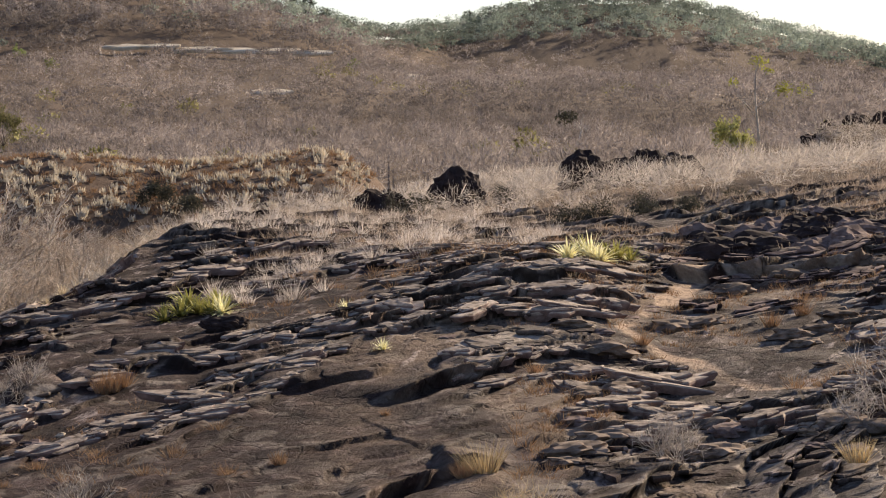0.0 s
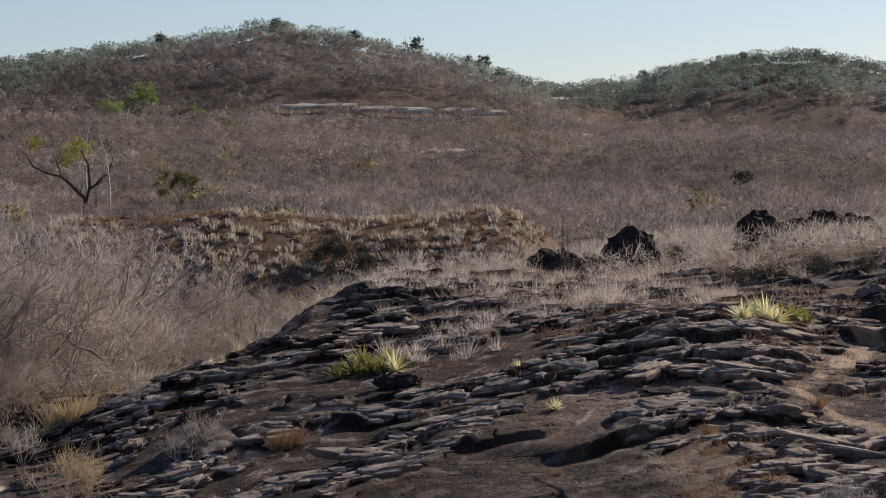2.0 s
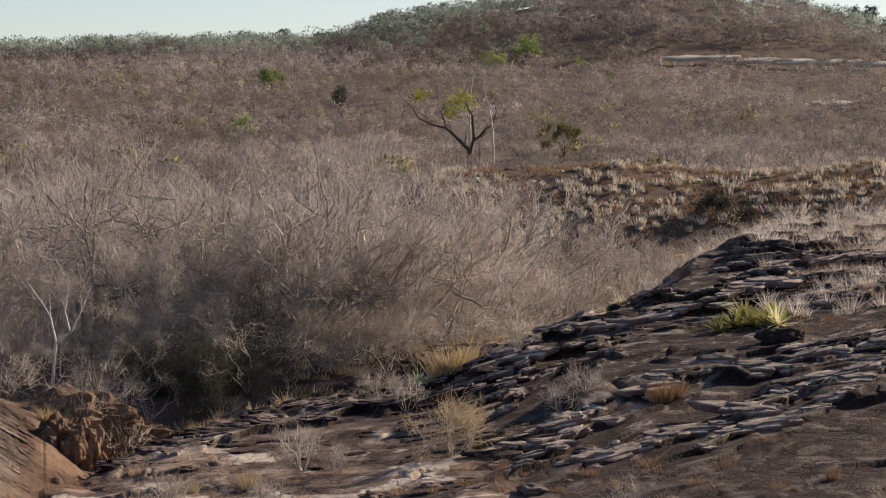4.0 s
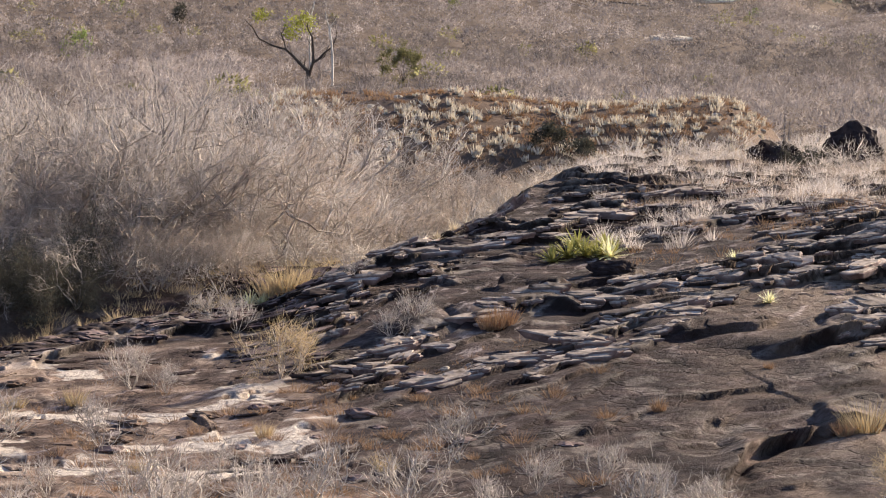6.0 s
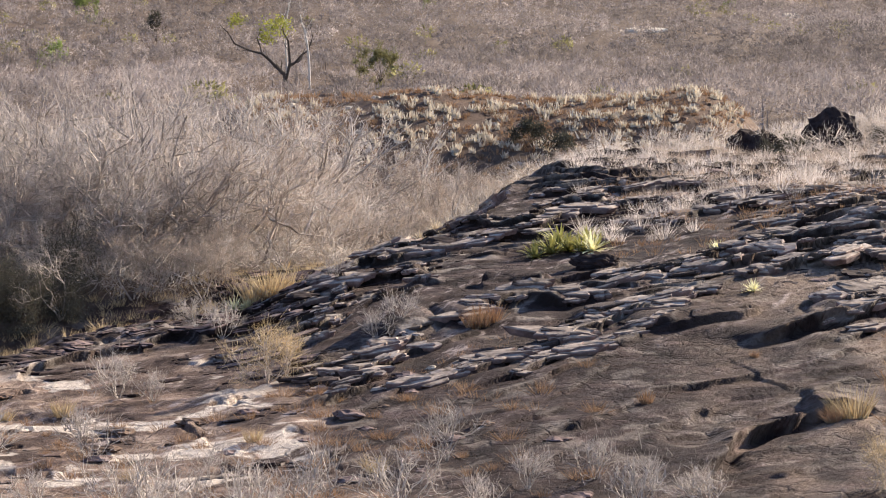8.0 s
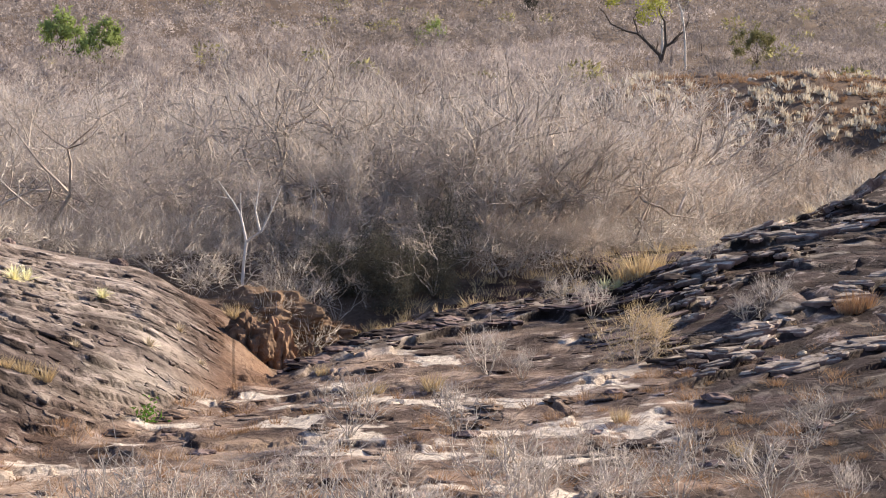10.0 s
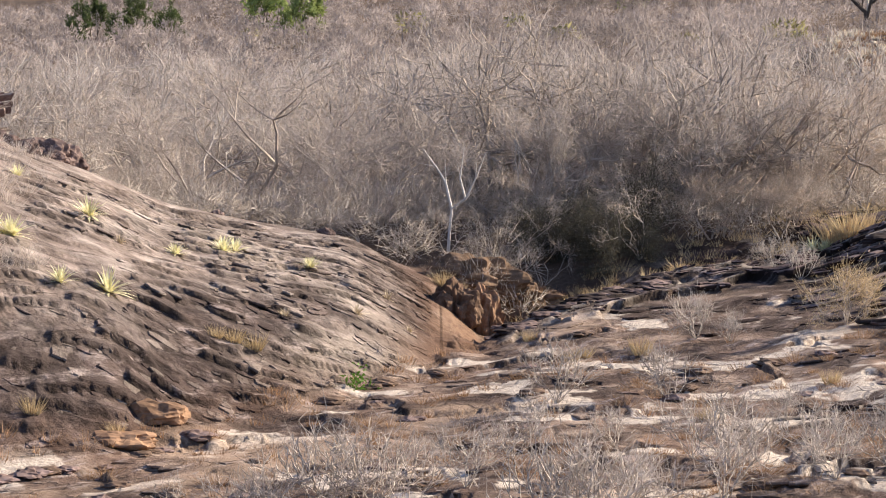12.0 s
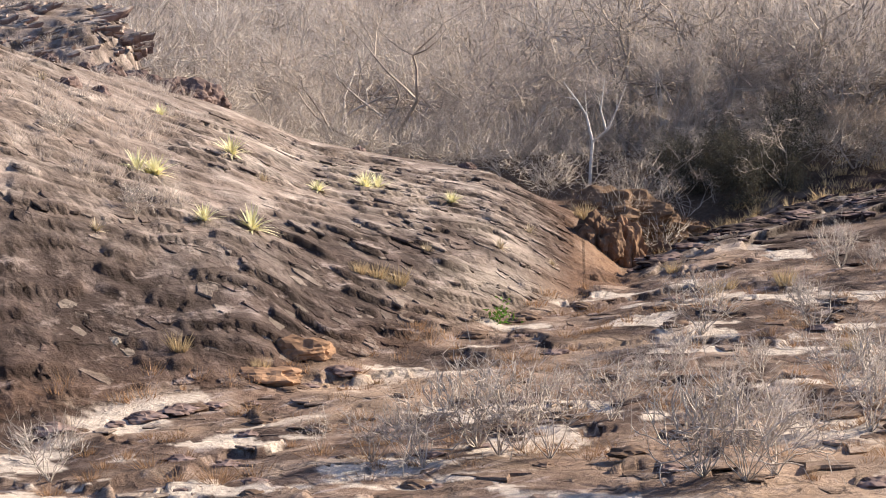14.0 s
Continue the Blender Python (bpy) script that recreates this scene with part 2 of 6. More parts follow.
STRAW_RED = plain("reddish dry grass", (0.26, 0.145, 0.08), (0.45, 0.29, 0.17), 3.0, 0.8, 0.5, 0.2)
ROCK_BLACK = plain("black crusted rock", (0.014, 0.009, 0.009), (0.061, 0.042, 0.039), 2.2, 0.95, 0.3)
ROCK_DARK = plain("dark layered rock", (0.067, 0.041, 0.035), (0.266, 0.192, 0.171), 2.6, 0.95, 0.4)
ROCK_TOP = plain("pale layered rock", (0.052, 0.037, 0.029), (0.433, 0.349, 0.286), 3.2, 0.95, 0.6)
ROCK_PALE = plain("pale lichened rock", (0.30, 0.245, 0.19), (0.56, 0.48, 0.38), 2.0, 0.95, 0.5)
ROCK_RUSTY = plain("brown rust-stained rock", (0.075, 0.043, 0.029), (0.25, 0.155, 0.10), 2.4, 0.9, 0.3)
ROCK_RUST = plain("rusty orange rock", (0.14, 0.082, 0.052), (0.42, 0.255, 0.155), 2.4, 0.9, 0.3)


# ---- mesh helpers ----
def mesh_np(name, verts, faces, mat, smooth=False):
    """A mesh from arrays of vertices and of faces with three or four corners."""
    me = bpy.data.meshes.new(name)
    verts, faces = np.asarray(verts, np.float32), np.asarray(faces, np.int32)
    n, k = faces.shape
    me.vertices.add(len(verts))
    me.vertices.foreach_set("co", verts.ravel())
    me.loops.add(n * k)
    me.loops.foreach_set("vertex_index", faces.ravel())
    me.polygons.add(n)
    me.polygons.foreach_set("loop_start", np.arange(0, n * k, k, dtype=np.int32))
    me.polygons.foreach_set("use_smooth", np.full(n, smooth))
    me.update(calc_edges=True)
    me.materials.append(mat)
    return me


def rounded(me, normals):
    """Lets the pieces of a crown catch the light as the round crown does."""
    me.polygons.foreach_set("use_smooth", np.full(len(me.polygons), True))
    me.attributes.new("custom_normal", "FLOAT_VECTOR", "POINT").data.foreach_set("vector", np.asarray(normals, np.float32).ravel())


def facing(v, f, out):
    """Winds each triangle so that it faces along its own outward way."""
    a, b, c = v[f[:, 0]], v[f[:, 1]], v[f[:, 2]]
    turn = (np.cross(b - a, c - a) * out).sum(1) < 0
    f = f.copy()
    f[turn] = f[turn][:, ::-1]
    return f


def child(name, me, parent, label=""):
    ob = new(name, me)
    ob.parent = parent
    return tagged(ob, label) if label else ob


def thing(name, label, category, group="", kind="", at=None):
    ob = new(name)
    ob.empty_display_size = 0.2
    if at is not None:
        ob.matrix_world = at
    return tagged(ob, label, category, group, kind)


def unit(v):
    return v / np.maximum(np.linalg.norm(v, axis=-1, keepdims=True), 1e-9)


def blades(rng, p, d, length, width):
    """Thin three-cornered twigs or leaves from p along d."""
    side = unit(np.cross(d, unit(rng.normal(size=p.shape)))) * (np.asarray(width) / 2).reshape(-1, 1)
    tip = p + d * np.asarray(length).reshape(-1, 1)
    v = np.stack([p - side, p + side, tip], 1).reshape(-1, 3)
    return v, np.arange(len(v)).reshape(-1, 3)


def tubes(segs, sides=4):
    """Tapered prisms along segments (start, end, radius, radius)."""
    a = np.array([s[0] for s in segs], float)
    b = np.array([s[1] for s in segs], float)
    ra, rb = np.array([s[2] for s in segs]), np.array([s[3] for s in segs])
    d = unit(b - a)
    u = unit(np.cross(d, np.where(np.abs(d[:, 2:]) > 0.9, [[1.0, 0, 0]], [[0, 0, 1.0]])))
    w = np.cross(d, u)
    ang = np.arange(sides) * 2 * np.pi / sides
    ring = np.cos(ang)[None, :, None] * u[:, None] + np.sin(ang)[None, :, None] * w[:, None]
    v = np.concatenate([a[:, None] + ring * ra[:, None, None], b[:, None] + ring * rb[:, None, None]], 1).reshape(-1, 3)
    base = (np.arange(len(segs)) * 2 * sides)[:, None]
    i = np.arange(sides)
    j = (i + 1) % sides
    q = np.stack([base + i, base + j, base + sides + j, base + sides + i], -1).reshape(-1, 4)
    return v, q


def grow(rng, segs, tips, p, d, length, rad, depth, spread=0.6, up=0.12, kids=(2, 3), bend=0.27, hold=(0.48, 0.62)):
    """A limb in short bent pieces that forks; gathers its segments and twig-bearing points."""
    n = 3
    for i in range(n):
        d = unit(d + rng.normal(0, bend, 3) + [0, 0, up])
        q = p + d * length / n
        r2 = rad * (1 - 0.13 * (i + 1))
        segs.append((p, q, rad * (1 - 0.13 * i), r2))
        p = q
        if depth < 2:
            tips.append((p, d))
    if depth == 0:
        return
    for _ in range(rng.integers(kids[0], kids[1] + 1)):
        dd = unit(d + rng.normal(0, spread, 3) + [0, 0, up])
        grow(rng, segs, tips, p, dd, length * rng.uniform(0.58, 0.82), rad * rng.uniform(*hold), depth - 1, spread, up, kids, bend, hold)


def bare_tree(seed, height, stems=3, depth=3, twigs=1500, twig_w=0.013, twig_l=0.55, spread=0.6, up=0.1):
    """Segments and twigs of a leafless tree with its foot at the origin."""
    rng = np.random.default_rng(seed)
    segs, tips = [], []
    for s in range(stems):
        a = rng.uniform(0, 2 * np.pi)
        d = unit(np.array([np.cos(a) * 0.55, np.sin(a) * 0.55, 1.0]))
        grow(rng, segs, tips, np.zeros(3), d, height * rng.uniform(0.34, 0.44), 0.024 * height * rng.uniform(0.6, 1.0) / stems ** 0.4, depth, spread, up)
    top = max(s[1][2] for s in segs)
    k = height / top
    segs = [(s[0] * k, s[1] * k, s[2], s[3]) for s in segs]
    pick = rng.integers(0, len(tips), twigs)
    p = np.array([tips[i][0] for i in pick]) * k
    d = unit(np.array([tips[i][1] for i in pick]) + rng.normal(0, 0.75, (twigs, 3)) + [0, 0, 0.25])
    off = rng.uniform(0, 1, (twigs, 1)) * twig_l * 0.8
    p = p + unit(rng.normal(size=(twigs, 3))) * off
    return segs, p, d, blades(rng, p, d, rng.uniform(0.5, 1.3, twigs) * twig_l, np.full(twigs, twig_w))


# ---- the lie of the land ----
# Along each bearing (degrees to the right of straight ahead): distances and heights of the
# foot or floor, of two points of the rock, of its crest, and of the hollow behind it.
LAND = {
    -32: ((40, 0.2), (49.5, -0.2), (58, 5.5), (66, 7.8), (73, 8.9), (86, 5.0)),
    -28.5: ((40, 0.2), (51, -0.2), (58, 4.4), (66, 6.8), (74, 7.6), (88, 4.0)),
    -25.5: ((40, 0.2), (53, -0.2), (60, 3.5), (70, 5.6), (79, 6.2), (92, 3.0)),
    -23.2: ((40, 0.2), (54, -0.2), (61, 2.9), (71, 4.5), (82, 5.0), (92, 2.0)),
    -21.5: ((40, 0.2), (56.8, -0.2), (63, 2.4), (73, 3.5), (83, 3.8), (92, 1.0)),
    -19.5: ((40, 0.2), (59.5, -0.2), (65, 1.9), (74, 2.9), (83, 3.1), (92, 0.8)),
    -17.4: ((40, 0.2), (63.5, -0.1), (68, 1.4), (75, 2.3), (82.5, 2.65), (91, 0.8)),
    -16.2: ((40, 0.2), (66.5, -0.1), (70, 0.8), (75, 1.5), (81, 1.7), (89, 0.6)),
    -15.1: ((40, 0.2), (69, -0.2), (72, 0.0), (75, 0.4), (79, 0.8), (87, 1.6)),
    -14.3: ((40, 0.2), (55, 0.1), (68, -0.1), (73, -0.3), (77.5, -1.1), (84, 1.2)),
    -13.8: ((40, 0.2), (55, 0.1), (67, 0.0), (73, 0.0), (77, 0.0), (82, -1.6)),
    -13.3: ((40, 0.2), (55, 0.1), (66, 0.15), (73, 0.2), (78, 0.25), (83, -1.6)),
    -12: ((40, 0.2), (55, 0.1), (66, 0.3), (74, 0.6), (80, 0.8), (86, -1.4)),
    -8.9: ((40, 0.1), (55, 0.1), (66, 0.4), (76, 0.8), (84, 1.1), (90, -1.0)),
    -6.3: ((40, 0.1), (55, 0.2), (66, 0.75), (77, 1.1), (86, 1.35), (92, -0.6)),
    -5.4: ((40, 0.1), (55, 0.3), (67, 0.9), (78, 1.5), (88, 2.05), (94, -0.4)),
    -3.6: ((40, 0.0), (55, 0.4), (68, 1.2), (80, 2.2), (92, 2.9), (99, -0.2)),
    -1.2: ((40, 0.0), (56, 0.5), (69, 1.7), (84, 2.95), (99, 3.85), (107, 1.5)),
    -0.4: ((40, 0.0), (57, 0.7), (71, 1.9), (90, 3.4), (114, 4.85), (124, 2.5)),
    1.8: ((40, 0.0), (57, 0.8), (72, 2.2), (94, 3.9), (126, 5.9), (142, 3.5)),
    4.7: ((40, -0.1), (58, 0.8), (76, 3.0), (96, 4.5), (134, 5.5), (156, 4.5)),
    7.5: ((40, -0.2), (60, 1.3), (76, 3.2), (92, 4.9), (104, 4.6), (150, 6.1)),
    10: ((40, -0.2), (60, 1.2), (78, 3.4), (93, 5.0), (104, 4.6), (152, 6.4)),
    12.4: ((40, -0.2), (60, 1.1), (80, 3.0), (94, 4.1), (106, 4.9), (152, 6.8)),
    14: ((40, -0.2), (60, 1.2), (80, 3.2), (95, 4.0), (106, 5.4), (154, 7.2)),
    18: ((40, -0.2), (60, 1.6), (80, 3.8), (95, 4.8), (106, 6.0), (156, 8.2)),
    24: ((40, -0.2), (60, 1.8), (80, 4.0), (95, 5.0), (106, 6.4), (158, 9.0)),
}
# Overhanging ledges of the dome: (bearing, distance) along the lip, its height, and how far it eases off behind.
SCARPS = (
    (((4.1, 52.3), (4.7, 55.6), (5.85, 58.0), (7.1, 59.4), (8.3, 59.9)), 0.46, 2.2),
    (((4.05, 51.5), (5.0, 52.6), (6.4, 53.6), (8.0, 54.6)), 0.12, 1.5),
    (((5.5, 67.6), (6.4, 68.7), (7.2, 69.6), (8.2, 71.5)), 0.45, 1.8),
    (((3.0, 70.0), (4.0, 71.0), (5.0, 71.0), (5.6, 72.4)), 0.21, 1.6),
    (((-0.4, 81.0), (-1.1, 79.0), (-1.9, 76.4), (-2.4, 74.4), (-2.7, 72.4)), 0.7, 2.6),
    (((-3.0, 86.5), (-3.8, 85.0), (-4.6, 82.0), (-5.4, 80.2)), 0.34, 1.6),
    (((0.2, 78.0), (1.0, 79.6), (1.9, 81.0), (2.6, 83.0)), 0.30, 1.6),
    (((-7.0, 62.2), (-5.9, 62.6), (-4.9, 63.6), (-3.6, 65.6)), 0.22, 1.4),
    (((-0.9, 57.4), (2.0, 59.6), (3.7, 62.8), (6.4, 64.2)), 0.08, 0.9),
    (((5.4, 85.0), (6.6, 86.2), (7.8, 87.5), (8.9, 90.0)), 0.38, 2.0),
    (((7.4, 83.0), (8.4, 84.4), (9.4, 85.0), (10.2, 87.6)), 0.34, 1.8),
    (((8.8, 61.5), (9.8, 63.2), (11.2, 64.5)), 0.30, 1.6),
    (((12.2, 93.5), (12.9, 92.4), (14.6, 91.0), (16.6, 91.8), (18.2, 92.4)), 0.64, 2.6),
)
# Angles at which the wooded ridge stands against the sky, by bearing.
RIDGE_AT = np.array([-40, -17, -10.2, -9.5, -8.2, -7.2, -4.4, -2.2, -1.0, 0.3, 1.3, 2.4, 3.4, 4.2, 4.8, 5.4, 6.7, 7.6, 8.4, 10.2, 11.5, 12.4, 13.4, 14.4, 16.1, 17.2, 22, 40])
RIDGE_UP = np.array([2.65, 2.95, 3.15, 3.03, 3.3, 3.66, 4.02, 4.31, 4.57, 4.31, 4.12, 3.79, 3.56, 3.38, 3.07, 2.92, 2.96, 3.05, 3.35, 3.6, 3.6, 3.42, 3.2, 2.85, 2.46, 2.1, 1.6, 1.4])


def smooth1(a, n, axis):
    """Running mean, three times over."""
    k = np.ones(n) / n
    for _ in range(3):
        pad = [(0, 0)] * a.ndim
        pad[axis] = (n // 2, n // 2)
        a = np.apply_along_axis(lambda v: np.convolve(v, k, "valid"), axis, np.pad(a, pad, mode="edge"))
    return a


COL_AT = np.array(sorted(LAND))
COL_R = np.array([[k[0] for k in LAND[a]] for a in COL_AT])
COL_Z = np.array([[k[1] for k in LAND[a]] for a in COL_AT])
TAB_AT = np.arange(-60, 60.01, 0.2)
TAB_R = np.concatenate([np.arange(0, 170, 0.5), np.arange(170, 1500, 5.0), np.arange(1500, 3600, 100)])


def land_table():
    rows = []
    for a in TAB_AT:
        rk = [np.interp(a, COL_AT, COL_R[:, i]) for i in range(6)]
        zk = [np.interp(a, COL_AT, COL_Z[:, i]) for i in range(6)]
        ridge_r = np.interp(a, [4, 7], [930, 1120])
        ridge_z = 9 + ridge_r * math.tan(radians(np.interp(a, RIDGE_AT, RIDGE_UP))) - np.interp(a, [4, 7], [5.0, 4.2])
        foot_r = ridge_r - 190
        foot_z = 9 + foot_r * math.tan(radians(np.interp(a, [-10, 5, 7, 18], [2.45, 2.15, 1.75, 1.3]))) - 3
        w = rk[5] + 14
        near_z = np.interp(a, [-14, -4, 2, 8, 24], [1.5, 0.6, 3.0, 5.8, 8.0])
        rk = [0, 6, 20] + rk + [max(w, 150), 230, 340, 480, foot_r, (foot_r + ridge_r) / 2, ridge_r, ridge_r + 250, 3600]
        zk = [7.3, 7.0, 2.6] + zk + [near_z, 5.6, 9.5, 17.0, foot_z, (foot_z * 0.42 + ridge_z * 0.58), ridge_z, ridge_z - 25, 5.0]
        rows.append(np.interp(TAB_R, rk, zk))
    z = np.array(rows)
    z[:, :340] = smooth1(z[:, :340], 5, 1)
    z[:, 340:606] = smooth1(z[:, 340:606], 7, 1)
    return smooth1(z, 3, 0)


LAND_Z = land_table()


def sstep(x, a, b):
    t = np.clip((x - a) / (b - a), 0, 1)
    return t * t * (3 - 2 * t)


def cells(x, y, seed=0.0):
    """Distances to the nearest and next scattered centre, and a chance number for each cell."""
    ix, iy = np.floor(x), np.floor(y)
    f1, f2, idv = np.full(x.shape, 9.0), np.full(x.shape, 9.0), np.zeros(x.shape)
    for dx in (-1, 0, 1):
        for dy in (-1, 0, 1):
            cx, cy = ix + dx, iy + dy
            h1 = np.modf(np.abs(np.sin(cx * 127.1 + cy * 311.7 + seed) * 43758.5453))[0]
            h2 = np.modf(np.abs(np.sin(cx * 269.5 + cy * 183.3 + seed) * 43758.5453))[0]
            d = np.hypot(cx + h1 - x, cy + h2 - y)
            near = d < f1
            f2 = np.where(near, f1, np.minimum(f2, d))
            idv = np.where(near, np.modf(h1 * 17.31 + h2 * 9.7)[0], idv)
            f1 = np.where(near, d, f1)
    return f1, f2, idv


def lattice(x, y, seed):
    ix, iy = np.floor(x), np.floor(y)
    fx, fy = x - ix, y - iy
    fx, fy = fx * fx * (3 - 2 * fx), fy * fy * (3 - 2 * fy)
    def h(a, b):
        return np.modf(np.abs(np.sin(a * 127.1 + b * 311.7 + seed * 74.7) * 43758.5453))[0]
    return (h(ix, iy) * (1 - fx) + h(ix + 1, iy) * fx) * (1 - fy) + (h(ix, iy + 1) * (1 - fx) + h(ix + 1, iy + 1) * fx) * fy


def fbm(x, y, seed, octaves=4):
    s, a = 0, 0.5
    for o in range(octaves):
        s = s + a * lattice(x * 2 ** o, y * 2 ** o, seed + o * 1.7)
        a *= 0.5
    return s / (1 - 0.5 ** octaves)


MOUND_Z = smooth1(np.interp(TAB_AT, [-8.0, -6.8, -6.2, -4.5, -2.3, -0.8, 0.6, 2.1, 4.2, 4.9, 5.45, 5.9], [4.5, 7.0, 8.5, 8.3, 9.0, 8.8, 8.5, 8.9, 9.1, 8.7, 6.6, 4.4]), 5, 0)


def base_height(x, y):
    """Height of the land without its ledges."""
    at, r = np.degrees(np.arctan2(x, y)), np.hypot(x, y)
    i = np.clip((np.clip(at, -59.9, 59.9) - TAB_AT[0]) / 0.2, 0, len(TAB_AT) - 1.001)
    j = np.interp(r, TAB_R, np.arange(len(TAB_R)))
    j = np.clip(j, 0, len(TAB_R) - 1.001)
    i0, j0 = i.astype(int), j.astype(int)
    fi, fj = i - i0, j - j0
    z = (LAND_Z[i0, j0] * (1 - fi) + LAND_Z[i0 + 1, j0] * fi) * (1 - fj) + (LAND_Z[i0, j0 + 1] * (1 - fi) + LAND_Z[i0 + 1, j0 + 1] * fi) * fj
    # stony mound beyond the dome
    crest = np.interp(at, TAB_AT, MOUND_Z)
    crest = crest + 0.9 * (fbm(x / 7, y / 7, 60.0) - 0.5)
    wide = np.where(r < 186, 20.0, 14.0)
    z = np.maximum(z, crest - 6.0 * (np.abs(r - 186) / wide) ** 1.7 * sstep(np.abs(r - 186), 0.0, 6.0))
    # rocky rise on the far right
    z = np.maximum(z, 10.4 * sstep(at, 13.6, 16.0) - 3.0 * (np.abs(r - 205) / 24) ** 2)
    # low outcrop behind the side slab, on the left
    out = 8.45 - 1.2 * sstep(at, -26.6, -25.3) - 5 * sstep(at, -25.6, -24.8)
    z = np.maximum(z, out - 4.5 * (np.abs(r - 92) / 12) ** 2)
    return z


def edge_r(at):
    """How far the bare rock reaches."""
    return np.where(at < -25.3, 97.0, np.interp(at, COL_AT, np.where(COL_AT < 5.5, COL_R[:, 4], 128.0)) + 1.0)


def land(x, y, full=True):
    """Height and the masks of the ground's make-up at points of the plan."""
    at, r = np.degrees(np.arctan2(x, y)), np.hypot(x, y)
    z = base_height(x, y)
    er = edge_r(at)
    rock = 1 - sstep(r, er + 1, er + 5)
    side = sstep(-at, 14.9, 15.6) * sstep(r, np.interp(at, COL_AT, COL_R[:, 1]) - 0.5, np.interp(at, COL_AT, COL_R[:, 1]) + 1.0) * rock
    floor = (1 - side) * rock * (1 - sstep(z + 1.1 * fbm(x / 7, y / 7, 3.0) + 0.03 * np.clip(at + 9, 0, 14) + 0.14 * np.clip(at + 4, 0, 7) + 0.4 * np.clip(at + 5.5, 0, 6) * sstep(r, 51, 57), 1.2, 1.9))
    rim = sstep(r, er - 9.5, er - 5.5) * sstep(at, -14.6, -14.2) * (1 - side) * (1 - sstep(at, 2, 5))
    floor = floor * (1 - 0.9 * rim)
    dome = np.clip(rock - side - floor, 0, 1)
    wx, wy = x + 1.2 * (fbm(x / 3, y / 3, 1.0) - 0.5), y + 2.4 * (fbm(x / 3, y / 3, 2.0) - 0.5)
    # layered sheets of the dome: ragged broken ledges in bands, each lifted at its near edge
    ledgy = sstep(fbm(x / 6.5, (y - 1.3 * x) / 9.0, 5.0) + 0.10 * sstep(r, 82, 94) + 0.03 * sstep(at, 3, 8), 0.30, 0.54)
    ledgy = np.maximum(ledgy, rim)
    # the lower face is worn smooth
    face = sstep(at, -6.5, -3.5) * (1 - sstep(at, 8.5, 12)) * (1 - sstep(r + 9 * (fbm(x / 5, y / 7, 81.0) - 0.5) - 0.5 * np.clip(at, -5, 9), 64, 71))
    ledgy = ledgy * (1 - 0.9 * face)
    bed = np.interp(r, [60, 72, 84], [1.25, 1.0, 0.3]) * x
    a1, a2, ai = cells(wx / 1.5, wy / 1.9, 0.0)
    b1, b2, bi = cells(wx / 0.62 + 7, wy / 0.85, 4.0)
    ph = (r - bed) / 2.1 + 3.6 * fbm(x / 4.5, y / 6.5, 50.0, 3) + 0.3 * (ai - 0.5) + 0.09 * lattice(x / 0.33, y / 0.5, 68.0)
    lip = ph - np.floor(ph)
    lift = sstep(lattice(x / 2.3, np.floor(ph) * 7.3, 53.0), 0.30, 0.62)
    ph2 = (r - bed) / 0.8 + 3.0 * fbm(x / 2.1, y / 2.8, 51.0, 2) + 0.2 * (ai - 0.5)
    lip2 = ph2 - np.floor(ph2)
    lift2 = sstep(lattice(x / 1.1, np.floor(ph2) * 5.1, 54.0), 0.42, 0.8)
    rise, rise2 = sstep(lip, 0.0, 0.15), sstep(lip2, 0.0, 0.28)
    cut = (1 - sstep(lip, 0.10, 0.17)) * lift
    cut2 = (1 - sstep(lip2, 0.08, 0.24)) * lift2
    px = np.interp(r, [66, 67.8, 69, 73.2, 76, 78.6, 83.2, 89, 95.4, 104], [22, 19.1, 17.0, 16.2, 15.4, 15.0, 16.9, 19.3, 21.5, 24])
    ledgy = ledgy * (1 - (1 - sstep(np.abs(x - px), 0.4, 1.3)) * sstep(r, 64, 66))
    dz = dome * ((0.10 + 0.90 * ledgy) * (0.42 * lift * (rise - lip) + 0.16 * lift2 * (rise2 - lip2)) + (0.25 + 0.75 * ledgy) * 0.16 * (fbm(x / 0.9, y / 1.2, 59.0, 2) - 0.5))
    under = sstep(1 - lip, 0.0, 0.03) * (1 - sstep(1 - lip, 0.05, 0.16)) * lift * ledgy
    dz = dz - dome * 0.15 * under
    # the lips lean out over the sheet below them
    gx, gy = x / np.maximum(r, 1) - np.interp(r, [60, 72, 84], [1.25, 1.0, 0.3]), y / np.maximum(r, 1)
    g = np.maximum(np.hypot(gx, gy), 0.2)
    out = dome * (0.10 + 0.90 * ledgy) * (0.34 * lift * sstep(lip, 0.02, 0.15) * (1 - sstep(lip, 0.15, 0.75)) + 0.12 * lift2 * sstep(lip2, 0.04, 0.28) * (1 - sstep(lip2, 0.28, 0.9)))
    ox, oy = -gx / g * out, -gy / g * out
